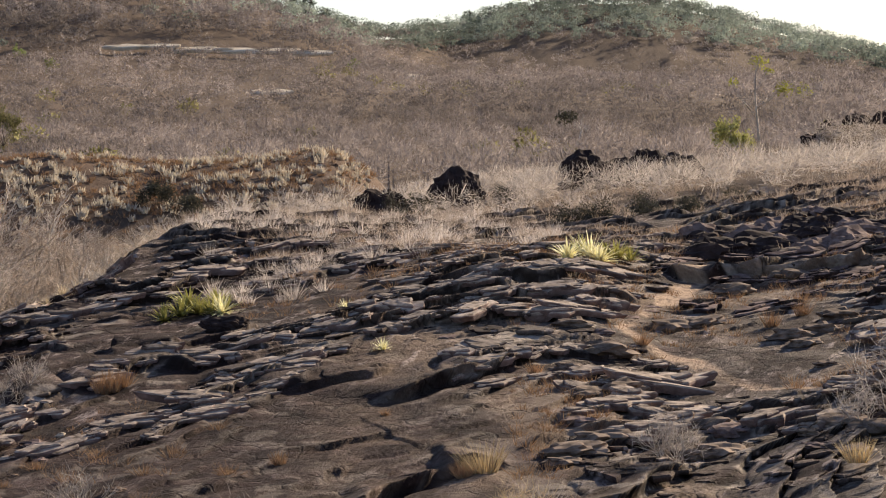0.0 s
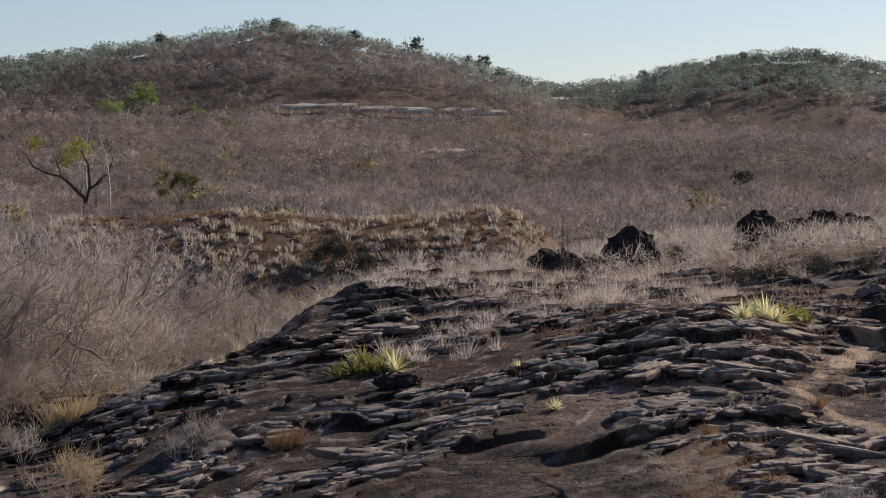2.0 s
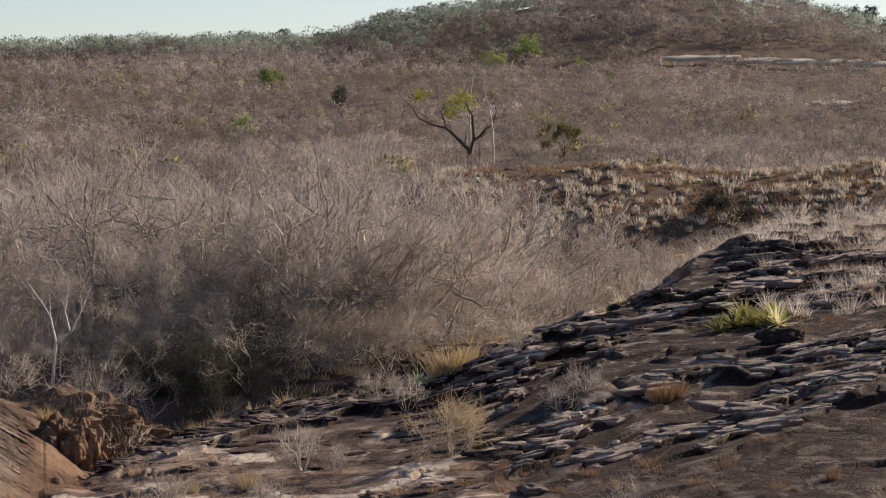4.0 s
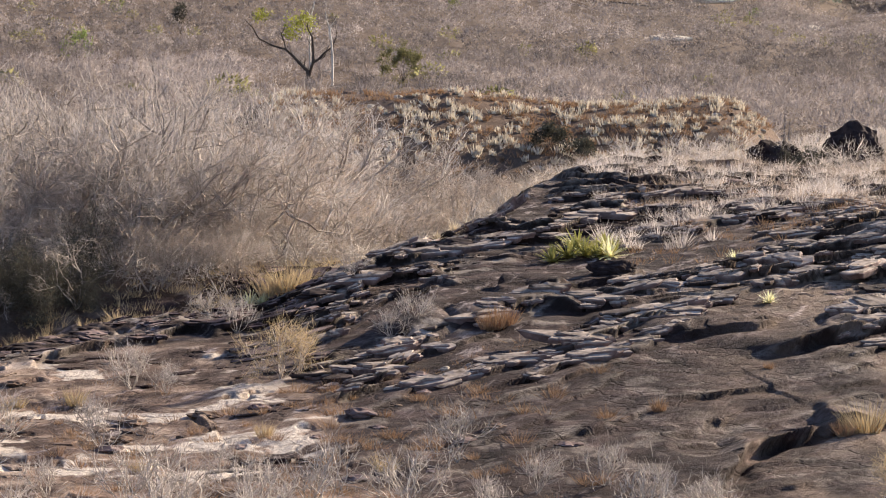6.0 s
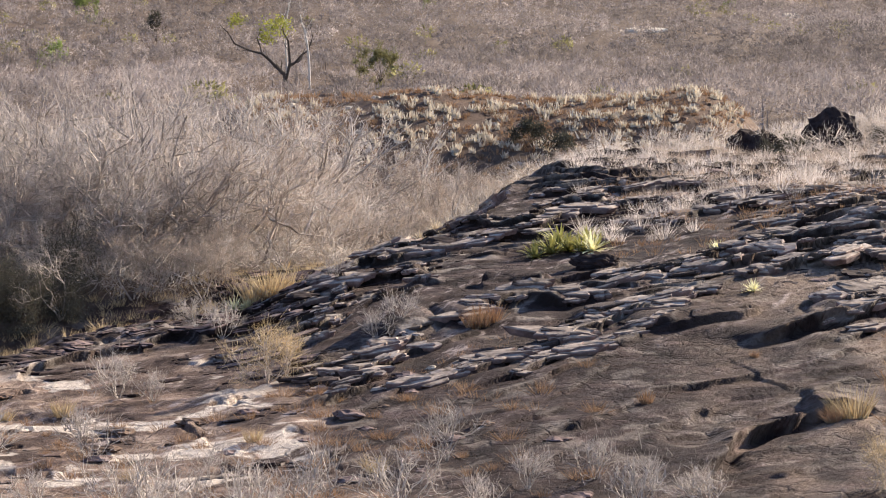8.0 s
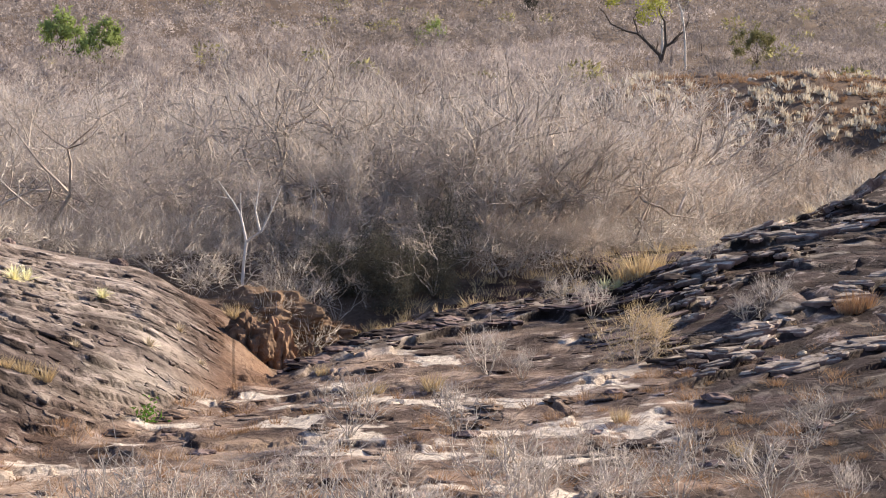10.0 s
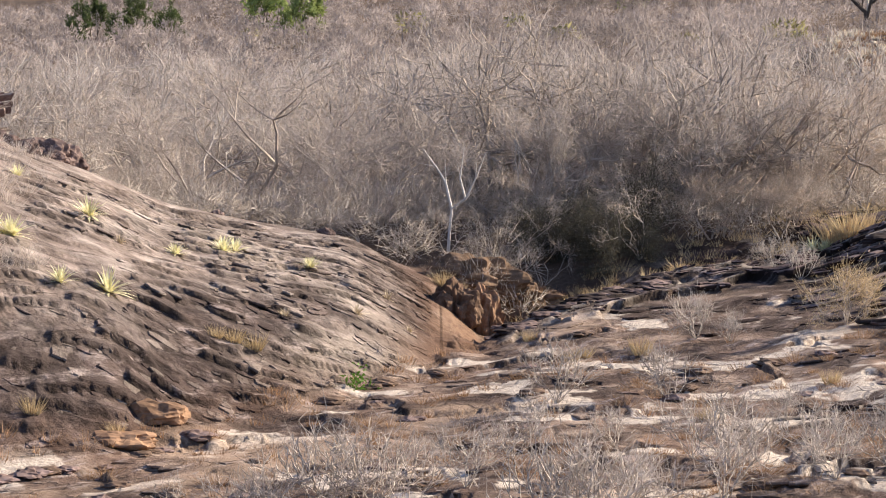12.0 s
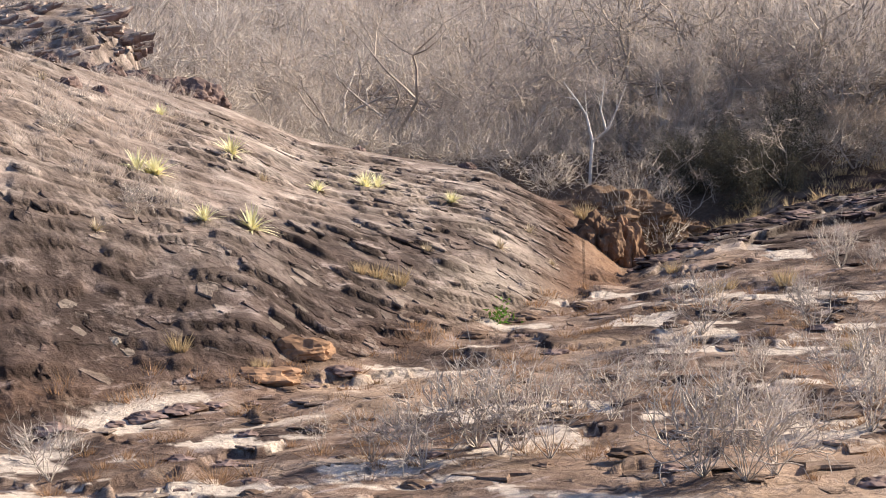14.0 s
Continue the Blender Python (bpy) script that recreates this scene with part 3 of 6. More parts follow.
    # single overhanging ledges: the upper side stands proud and eases off behind
    for line, drop, back in SCARPS:
        pts = np.array([(q * math.sin(radians(b)), q * math.cos(radians(b))) for b, q in line])
        best, along = np.full(x.shape, 99.0), np.zeros(x.shape)
        total = len(pts) - 1
        wob = 1.1 * (fbm(x / 1.5, y / 1.5, 83.0, 3) - 0.5)
        nx, ny = np.zeros(x.shape), np.zeros(x.shape)
        for i in range(total):
            e = pts[i + 1] - pts[i]
            q = ((x - pts[i][0]) * e[0] + (y - pts[i][1]) * e[1]) / (e @ e)
            qc = np.clip(q, 0, 1)
            far = np.hypot(x - pts[i][0] - qc * e[0], y - pts[i][1] - qc * e[1])
            side_of = np.sign(e[0] * (y - pts[i][1]) - e[1] * (x - pts[i][0]))
            near = far < np.abs(best)
            best, along = np.where(near, far * side_of, best), np.where(near, (i + q) / total, along)
            el = math.hypot(e[0], e[1])
            nx, ny = np.where(near, e[1] / el, nx), np.where(near, -e[0] / el, ny)
        best = best + wob
        part = dome * drop * sstep(along, -0.08, 0.2) * (1 - sstep(along, 0.8, 1.08)) * (0.35 + 0.65 * sstep(lattice(x / 1.3, y / 1.9, 86.0), 0.2, 0.5))
        top = sstep(best, -0.17, 0.17)
        dz = dz + part * (top * np.exp(-np.clip(best, 0, 50) / back) - 0.3 * np.exp(-((best + 0.35) / 0.3) ** 2))
        lean = 1.1 * part * top * np.exp(-(np.clip(best - 0.17, 0, 50) / 0.8) ** 2)
        ox, oy = ox + nx * lean, oy + ny * lean
    # shingled sheets of the side slab, slanting down to the right
    u, v = np.radians(at) * 70 + 0.6 * (fbm(x / 3, y / 3, 1.0) - 0.5), r + 1.6 * (fbm(x / 3.5, y / 4.5, 13.0, 3) - 0.5) - 0.45 * (at + 22)
    d1, d2, di = cells(u / 0.9, v / 0.6 + 3, 12.0)
    sh = v / 0.8 + 0.9 * fbm(x / 5, y / 5, 15.0, 2) + 0.35 * (di - 0.5)
    slip = sh - np.floor(sh)
    worn = sstep(fbm(x / 4.5, y / 6, 8.0), 0.28, 0.50)
    slift = (0.15 + 0.85 * worn) * sstep(lattice(u / 0.8, np.floor(sh) * 6.7, 55.0), 0.35, 0.55)
    sh2 = v / 0.5 + 1.2 * fbm(x / 1.7, y / 2.2, 16.0, 2)
    slip2 = sh2 - np.floor(sh2)
    slift2 = worn * sstep(lattice(u / 0.8, np.floor(sh2) * 4.9, 56.0), 0.48, 0.75)
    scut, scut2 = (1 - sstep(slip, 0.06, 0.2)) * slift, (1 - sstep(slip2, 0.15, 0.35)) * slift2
    dz = dz + side * (0.15 * slift * (sstep(slip, 0, 0.26) - slip) + 0.08 * worn * (di - 0.5) * sstep(d2 - d1, 0.0, 0.25) - 0.03 * scut + 0.06 * slift2 * (sstep(slip2, 0, 0.4) - slip2) + 0.12 * (fbm(x / 2.5, y / 3.5, 14.0) - 0.5))
    lean = side * (0.12 * slift * sstep(slip, 0.04, 0.26) * (1 - sstep(slip, 0.26, 0.85)) + 0.09 * slift2 * sstep(slip2, 0.06, 0.4) * (1 - sstep(slip2, 0.4, 0.95)))
    ox, oy = ox - lean * x / np.maximum(r, 1), oy - lean * y / np.maximum(r, 1)
    tier = (z + 0.5 * fbm(x / 4, y / 4, 84.0, 3)) / 0.42
    step = tier - np.floor(tier)
    dz = dz + side * sstep(-at, 24.6, 25.6) * sstep(r, 77, 81) * 0.42 * (sstep(step, 0.0, 0.3) - step) * sstep(lattice(x / 1.7, np.floor(tier) * 3.1, 85.0), 0.15, 0.5)
    # floor: low broken sheets
    e1, e2, ei = cells(wx / 2.4, wy / 3.0, 21.0)
    rag = sstep(fbm(x / 4, y / 5, 12.0), 0.40, 0.58)
    sheet3 = 4.0 * fbm(x / 5, y / 6, 52.0, 6) + 0.35 * (bi - 0.5)
    lip3 = sheet3 - np.floor(sheet3)
    fcut = (1 - sstep(lip3, 0.0, 0.12))
    dz = dz + floor * ((0.3 + 0.7 * rag) * 0.17 * (np.floor(sheet3) + sstep(lip3, 0, 0.10) - sheet3) + rag * (bi - 0.5) * 0.07)
    dz = dz + rock * (fbm(x / 1.6, y / 1.6, 30.0) - 0.5) * 0.16 + (1 - rock) * (fbm(x / 9, y / 9, 31.0) - 0.5) * np.clip(r / 150, 0, 3)
    z = z + dz * sstep(r, 20, 40)
    if not full:
        return z
    # dark joints, and shade put into the colour of risers and undercuts
    crack_shade = np.clip(dome * (0.2 + 0.8 * ledgy) * np.maximum(np.maximum(cut, 0.75 * under), 0.75 * cut2) + 0.85 * side * np.maximum(np.maximum(scut, 0.7 * scut2), 0.8 * worn * (1 - sstep(d2 - d1, 0.03, 0.12)) * sstep(di, 0.35, 0.6)) + floor * rag * fcut * 0.5, 0, 1) * 0.85
    pale = floor * sstep(fbm(x / 1.9, y / 1.5, 40.0, 5) + 0.30 * (fbm(x / 8, y / 8, 42.0) - 0.5) + 0.05 * (bi - 0.5) + 0.02 * (1 - sstep(r, 48, 58)) - 0.03 * sstep(r, 56, 66), 0.577, 0.605) * 0.95 + side * sstep(fbm(x / 9, y / 9, 41.0), 0.62, 0.75) * 0.35
    pale = pale + dome * (sstep(fbm(x / 0.9, y / 0.9, 47.0, 5), 0.65, 0.71) * 0.45 * (0.3 + 0.7 * ledgy) + 0.14 * ledgy * sstep(fbm(x / 1.6, y / 1.8, 57.0), 0.45, 0.68))
    # paler along the top of each lip
    pale = pale + dome * (0.3 + 0.7 * ledgy) * 0.36 * lift * sstep(lip, 0.10, 0.14) * (1 - sstep(lip, 0.16, 0.5)) * sstep(fbm(x / 0.8, y / 1.4, 72.0, 3), 0.42, 0.6)
    pale = pale + dome * sstep(at, 5, 9) * 0.14 * sstep(fbm(x / 1.2, y / 1.5, 71.0), 0.42, 0.6)
    # trodden sandy path on the right
    path = (1 - sstep(np.abs(x - px) + 0.9 * (fbm(x / 1.5, y / 2.5, 43.0) - 0.5), 0.15, 0.5)) * sstep(r, 64, 66) * (1 - sstep(r, 100, 106)) * (0.25 + 0.75 * sstep(fbm(x / 1.1, y / 2.4, 73.0), 0.36, 0.52))
    sand = np.clip(path + (1 - rock) * 0 + floor * sstep(fbm(x / 6, y / 6, 44.0), 0.5, 0.66) * 0.55 + dome * sstep(at, 3, 7) * sstep(fbm(x / 4, y / 6, 45.0), 0.48, 0.62) * 0.3, 0, 1)
    foot = np.interp(at, COL_AT, COL_R[:, 1])
    rust = side * (1 - sstep(r + 3 * fbm(x / 3, y / 3, 46.0), foot + 1.2, foot + 4.5)) * 0.42 + 0.26 * side * sstep(at + 1.5 * (fbm(x / 2, y / 3, 88.0) - 0.5), -17.0, -15.3)
    gorge = np.exp(-((at + 14.65) / 0.85) ** 2) * sstep(r, 68.5, 71) * (1 - sstep(r, 86, 92))
    rust = np.clip(rust + 0.8 * gorge, 0, 1)
    soil = np.clip(1 - rock, 0, 1)
    bare = ((np.abs(r - 768) < 8) & (at > -0.9) & (at < 4.5) & (lattice(x / 10, y / 40, 3.0) > 0.22)) | ((np.abs(r - 556) < 5) & (at > 2.4) & (at < 3.5))
    soil = soil * (1 - bare)
    pale = pale + 0.9 * bare
    heap = np.exp(-((r - 182) / 13) ** 2) * sstep(at, -7.5, -6.0) * (1 - sstep(at, 5.4, 6.4))
    sand = sand + 0.3 * heap
    rust = np.clip(rust + 0.45 * heap, 0, 1)
    soil = soil * (1 - 0.6 * heap)
    # where the slab's colour is darker: towards its foot and right end
    zones = np.maximum(1 - sstep(r + 3 * fbm(x / 3, y / 4, 67.0), foot + 3.0, foot + 6.5), np.maximum(sstep(-at, 16.5, 18.5) * (1 - sstep(r + 5 * fbm(x / 4, y / 6, 48.0), foot + 6.5, foot + 12.5)), sstep(at + 2 * fbm(x / 3, y / 4, 66.0), -16.4, -14.8)))
    lip_of = dome * ledgy * lift * sstep(lip, 0.04, 0.1) * (1 - sstep(lip, 0.3, 0.5))
    return z, dict(lip_of=lip_of, ox=ox * sstep(r, 40, 45), oy=oy * sstep(r, 40, 45), face=face * dome, slab=side * (1 - 0.82 * zones), pink=floor * (0.25 + 0.75 * sstep(fbm(x / 2.2, y / 3.5, 49.0, 5), 0.38, 0.56)), pale=np.clip(pale, 0, 1), sand=sand, rust=rust, soil=soil, crack_shade=crack_shade, shingle=side, even=np.clip(1 - 4 * side * (1 - side) - 4 * floor * (1 - floor), 0, 1), plate_u=np.where(side > 0.5, u / 0.85, x / np.where(floor > 0.5, 1.3, 0.85)), plate_v=np.where(side > 0.5, v / 0.5, y / np.where(floor > 0.5, 1.3, 0.75)))


def on(at, r, up=0.0):
    """The point of the ground at a bearing and a distance."""
    x, y = r * math.sin(radians(at)), r * math.cos(radians(at))
    return np.array([x, y, float(land(np.array([x]), np.array([y]), False)[0]) + up])


def build_ground():
    at = np.concatenate([np.arange(-180, -34, 4.0), np.arange(-34, -30, 0.5), np.arange(-30, -14.6, 0.066), np.arange(-14.6, 18.2, 0.046), np.arange(18.5, 22, 0.5), np.arange(22, 180, 4.0)])
    r = np.concatenate([np.arange(0.0, 34, 1.6), np.arange(34, 41, 0.5), np.arange(41, 52, 0.22), np.arange(52, 98, 0.135), np.arange(98, 128, 0.25), np.arange(128, 150, 0.6), np.arange(150, 200, 1.0), np.arange(200, 420, 5), np.arange(420, 1500, 20), np.arange(1500, 3501, 250)])
    A, R = np.meshgrid(np.radians(at), r, indexing="ij")
    x, y = R * np.sin(A), R * np.cos(A)
    z, masks = land(x, y)
    x, y = x + masks.pop("ox"), y + masks.pop("oy")
    masks.pop("lip_of")
    n, k = len(at), len(r)
    idx = np.arange(n * k).reshape(n, k)
    nxt = np.roll(idx, -1, axis=0)
    f = np.stack([idx[:, :-1], idx[:, 1:], nxt[:, 1:], nxt[:, :-1]], -1).reshape(-1, 4)
    me = mesh_np("ground", np.stack([x, y, z], -1).reshape(-1, 3), f[:, ::-1], GROUND, False)
    me.polygons.foreach_set("use_smooth", np.full(len(f), True))
    for name, values in masks.items():
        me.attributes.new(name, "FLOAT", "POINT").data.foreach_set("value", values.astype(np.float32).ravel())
    tagged(new("ground", me), "dark layered rock outcrop with dry soil, rising to wooded hills", "ground", kind="structure")


build_ground()


# ---- woods ----
WOOD = np.random.default_rng(11)


def ground_z(x, y):
    return land(x, y, False)


def far_crowns(name, label, pts, hts, mat, flakes, length, width, squash=0.75, seed=1, trunk=True):
    """Crowns of many small flakes of twigs or leaves over short stems, as one sheet of wood."""
    rng = np.random.default_rng(seed)
    n = len(pts)
    c = np.repeat(pts, flakes, 0)
    h = np.repeat(hts, flakes)
    d = unit(rng.normal(size=(n * flakes, 3)))
    rad = rng.uniform(0.25, 1.0, n * flakes) ** 0.5
    p = c + d * (rad * h * 0.5)[:, None] * [squash, squash, 0.5] + np.stack([0 * h, 0 * h, h * 0.58], 1)
    way = unit(d + rng.normal(0, 0.6, d.shape) + [0, 0, 0.6])
    v, f = blades(rng, p, way, length * rng.uniform(0.5, 1.4, n * flakes), width * rng.uniform(0.6, 1.4, n * flakes))
    out = unit(d * [1, 1, 0.8] + rng.normal(0, 0.22, d.shape) + [0, 0, 0.25])
    f = facing(v, f, out)
    normals = np.repeat(out, 3, 0)
    if trunk:
        q = pts + rng.normal(0, 0.1, pts.shape) * [1, 1, 0]
        tv, tf = blades(rng, q, np.tile([[0, 0, 1.0]], (n, 1)), hts * 0.7, hts * 0.05)
        f = np.concatenate([f, tf + len(v)])
        v = np.concatenate([v, tv])
        normals = np.concatenate([normals, np.tile([[0, 0, 1.0]], (len(tv), 1))])
    me = mesh_np(name, v, f, mat)
    rounded(me, normals)
    tone = 0.45 * rng.uniform(0, 1, n) + 0.55 * sstep(fbm(pts[:, 0] / 38, pts[:, 1] / 55, 91.0, 3), 0.32, 0.68)
    tone = np.concatenate([np.repeat(tone, flakes * 3)] + ([np.repeat(tone, 3)] if trunk else []))
    me.attributes.new("tone", "FLOAT", "POINT").data.foreach_set("value", tone.astype(np.float32))
    return tagged(new(name, me), label, "woodland", kind="stuff")


def scatter(n, a0, a1, r0, r1, keep=None, power=2.0):
    """Points of the plan between two bearings and two distances, thinned by a rule."""
    at = WOOD.uniform(a0, a1, n)
    r = (WOOD.uniform(0, 1, n) * (r1 ** power - r0 ** power) + r0 ** power) ** (1 / power)
    x, y = r * np.sin(np.radians(at)), r * np.cos(np.radians(at))
    if keep is not None:
        k = keep(at, r, x, y)
        x, y = x[k], y[k]
    return np.stack([x, y, ground_z(x, y) - 0.1], 1)


def off_mound(at, r, x, y):
    bare = (np.abs(r - 182) < 19) & (at > -7.2) & (at < 6.0)
    return ~bare


def open_views(at, r):
    """False in the gaps before the lone trees."""
    return ~(((np.abs(at + 5.0) < 1.0) & (r > 285) & (r < 345)) | ((np.abs(at + 3.15) < 0.7) & (r > 290) & (r < 330)) | ((np.abs(at - 14.0) < 1.2) & (r > 200) & (r < 250)) | ((np.abs(at - 10) < 0.7) & (r > 250) & (r < 290)))


def strips_clear(at, r, x, y):
    gap1 = (np.abs(r - 756) < 22) & (at > -1.0) & (at < 4.6) & (lattice(x / 12, y / 30, 3.0) > 0.35)
    gap2 = (np.abs(r - 546) < 17) & (at > 2.4) & (at < 3.5)
    return ~(gap1 | gap2)


def build_woods():
    # middle distance, leafless
    p = scatter(2700, -33, 21, 165, 420, lambda at, r, x, y: off_mound(at, r, x, y) & ((at < 6) | (r > 185)) & open_views(at, r), 1.4)
    far_crowns("leafless_woodland", "grey leafless dry woodland on the valley floor", p, WOOD.uniform(2.6, 5.0, len(p)), TWIG_FAR, 150, 0.6, 0.085, 1.05, 2)
    p = scatter(3900, -24, 20, 400, 960, lambda at, r, x, y: strips_clear(at, r, x, y) & ((r < 775) | (at > 5)), 1.2)
    far_crowns("leafless_woodland", "brown leafless woodland rising towards the hills", p, 2.8 + 6.5 * WOOD.uniform(0, 1, len(p)) ** 2, TWIG_FAR, 120, 0.5, 0.19, 1.05, 3, False)
    p = scatter(2600, -22, 19, 690, 1010, lambda at, r, x, y: strips_clear(at, r, x, y) & ((r < 765) | (at > 5)), 1.5)
    far_crowns("leafless_woodland", "grey leafless woodland at the foot of the hills", p, WOOD.uniform(3.5, 7.0, len(p)), TWIG_FAR, 80, 0.7, 0.28, 1.0, 18, False)
    # hill woods: greener towards the crest
    def hill(at, r, x, y):
        rr = np.interp(at, [4, 7], [930, 1120])
        start = np.where(at < 5.5, np.where((at > -1.3) & (at < 4.8), 781, 762), rr - 150 + 60 * fbm(x / 60, y / 60, 6.0))
        return (r > start) & (r < rr + 30)
    p = scatter(9800, -22, 19, 760, 1160, hill)
    at = np.degrees(np.arctan2(p[:, 0], p[:, 1]))
    rr = np.interp(at, [4, 7], [930, 1120])
    green = (WOOD.uniform(size=len(p)) < np.clip((np.hypot(p[:, 0], p[:, 1]) - rr + np.interp(at, [-6, -3.5, 3, 7], [130, 45, 32, 230])) / np.interp(at, [-5, -3, 3, 6], [90, 40, 40, 110]), 0.04, 0.85))
    far_crowns("hill_woodland", "dull green trees on the hilltops", p[green], WOOD.uniform(3.5, 9.5, green.sum()), LEAF_HAZED, 110, 0.6, 0.5, 1.0, 4, False)
    far_crowns("hill_woodland", "leafless brown trees on the hill slopes", p[~green], WOOD.uniform(4.0, 7.5, (~green).sum()), TWIG_HILL, 90, 0.7, 0.3, 1.0, 5, False)
    p = scatter(900, -22, 19, 880, 1150, lambda at, r, x, y: np.abs(r - np.interp(at, [4, 7], [930, 1120]) + 6) < 22)
    far_crowns("hill_woodland", "low dull green brush along the crest", p, WOOD.uniform(2.0, 5.0, len(p)), LEAF_HAZED, 60, 0.9, 0.5, 1.4, 15, False)
    # sparse green trees within the brown
    p = scatter(240, -22, 19, 240, 900, lambda at, r, x, y: lattice(x / 90, y / 90, 9.0) > 0.5)
    far_crowns("green_tree_patch", "scattered dull green trees in leafless woodland", p, WOOD.uniform(3.0, 5.5, len(p)), LEAF_DULL, 90, 0.6, 0.35, 0.9, 6)
    # dry brush under and between the near trees
    p = scatter(1000, -31, 1, 82, 170, lambda at, r, x, y: (r > edge_r(at) + 3) & off_mound(at, r, x, y), 1.3)
    tan = np.degrees(np.arctan2(p[:, 0], p[:, 1])) > -9.5 + WOOD.normal(0, 0.8, len(p))
    tan &= WOOD.uniform(size=len(p)) < 0.4
    far_crowns("dry_brush", "low grey dry brush under leafless trees", p[~tan], WOOD.uniform(0.9, 2.2, (~tan).sum()), TWIG_RED, 90, 0.6, 0.022, 1.2, 7, False)
    far_crowns("dry_brush", "low tan dry brush beside the dark dome", p[tan], WOOD.uniform(1.0, 2.6, tan.sum()), TWIG_TAN, 110, 0.65, 0.024, 1.2, 27, False)
    p = scatter(1500, -25, 0, 78, 125, lambda at, r, x, y: (r > edge_r(at) + 1.5) & (r < edge_r(at) + 26) & ~((np.abs(at + 15.05) < 0.55) & (r < 88)) & ~((np.abs(at + 11.6) < 1.7) & (r < 90)), 1.2)
    far_crowns("dry_brush", "grey dry brush along the edge of the rock", p, WOOD.uniform(0.9, 2.2, len(p)), TWIG_PALE, 100, 0.55, 0.02, 1.0, 17, False)
    p = scatter(900, 0, 19, 105, 190, lambda at, r, x, y: (r > edge_r(at) + WOOD.uniform(-4, 12, len(r))) & off_mound(at, r, x, y) & ~((np.abs(at - 5.45) < 0.65) & (r < 150)), 1.3)
    far_crowns("dry_brush", "low grey dry brush beyond the rock", p, WOOD.uniform(0.7, 2.2, len(p)), TWIG_BROWN, 110, 0.6, 0.03, 1.2, 8, False)


build_woods()


def tree_kind(seed, height, bark, twig, label, stout=1.0, **kw):
    segs, p, d, (v, f) = bare_tree(seed, height, **kw)
    segs = [(a, b, max(ra * stout, 0.016), max(rb * stout, 0.011)) for a, b, ra, rb in segs]
    tv, tf = tubes(segs, 3)
    t = thing("bare_tree", label, "tree", "leafless trees of the near wood")
    child("trunk", mesh_np("trunk", tv, tf, bark, True), t)
    tagged(child("crown", mesh_np("crown", v, f, twig), t), kind="stuff")
    return t


def near_wood():
    kinds = []
    for k in range(9):
        red = k % 3 != 1
        kinds.append(tree_kind(100 + k, 5.0, BARK, TWIG_RED if red else TWIG,
                               "leafless dry tree with reddish twigs" if red else "leafless dry tree with grey branches",
                               stems=2 + k % 3, depth=3, twigs=1250, spread=0.74, up=0.05, twig_l=0.65, twig_w=0.014))
    for k in range(3):
        kinds.append(tree_kind(150 + k, 5.0, BARK_BROWN, TWIG_BROWN, "tall leafless tree with dark brown limbs", stems=3 + k % 2, depth=3, twigs=1100, spread=0.8, up=0.06, twig_l=0.6, twig_w=0.014, stout=1.25))
    for k in range(2):
        kinds.append(tree_kind(160 + k, 5.0, BARK_BROWN, TWIG_TAN, "leafless dry tree with tan twigs", stems=3 + k, depth=3, twigs=1200, spread=0.78, up=0.05, twig_l=0.62, twig_w=0.015, stout=1.15))
    pts = []
    tries = scatter(5000, -31, 2.5, 84, 172, lambda at, r, x, y: (r > edge_r(at) + 6) & off_mound(at, r, x, y) & ((at < -4.2) | (r < 118)), 1.5)
    for q in tries:
        if all((q[0] - o[0]) ** 2 + (q[1] - o[1]) ** 2 > 9.5 for o in pts[-400:]):
            pts.append(q)
        if len(pts) >= 130:
            break
    rim = scatter(420, -24, -1, 78, 120, lambda at, r, x, y: (r > edge_r(at) + 1.5) & (r < edge_r(at) + 14), 1.2)
    low = scatter(120, -4.2, 1.5, 112, 162, lambda at, r, x, y: (r > edge_r(at) + 6), 1.2)
    tall = scatter(300, -15, -7.0, 95, 128, lambda at, r, x, y: r > edge_r(at) + 8, 1.2)[:42]
    big = {len(pts) + 52 + i for i in range(42)}
    small = {len(pts) + i for i in range(52)}
    pts += list(rim[:40]) + list(low[:12]) + list(tall)
    used = set()
    for i, q in enumerate(pts):
        k = kinds[9 + i % 3] if i in big else kinds[12 + i % 2] if math.degrees(math.atan2(q[0], q[1])) > -9.8 and i % 5 < 4 else kinds[i % 9]
        s = WOOD.uniform(0.38, 0.62) if i in small else WOOD.uniform(1.35, 1.85) if i in big else WOOD.uniform(0.65, 1.3)
        m = Matrix.LocRotScale(Vector(q), Euler((0, 0, WOOD.uniform(0, 6.28))), Vector((s * WOOD.uniform(0.9, 1.2), s * WOOD.uniform(0.9, 1.2), s)))
        if k not in used:
            used.add(k)
            k.matrix_basis = m
        else:
            c = copy_thing(k, m)
            c.scale = m.to_scale()


near_wood()


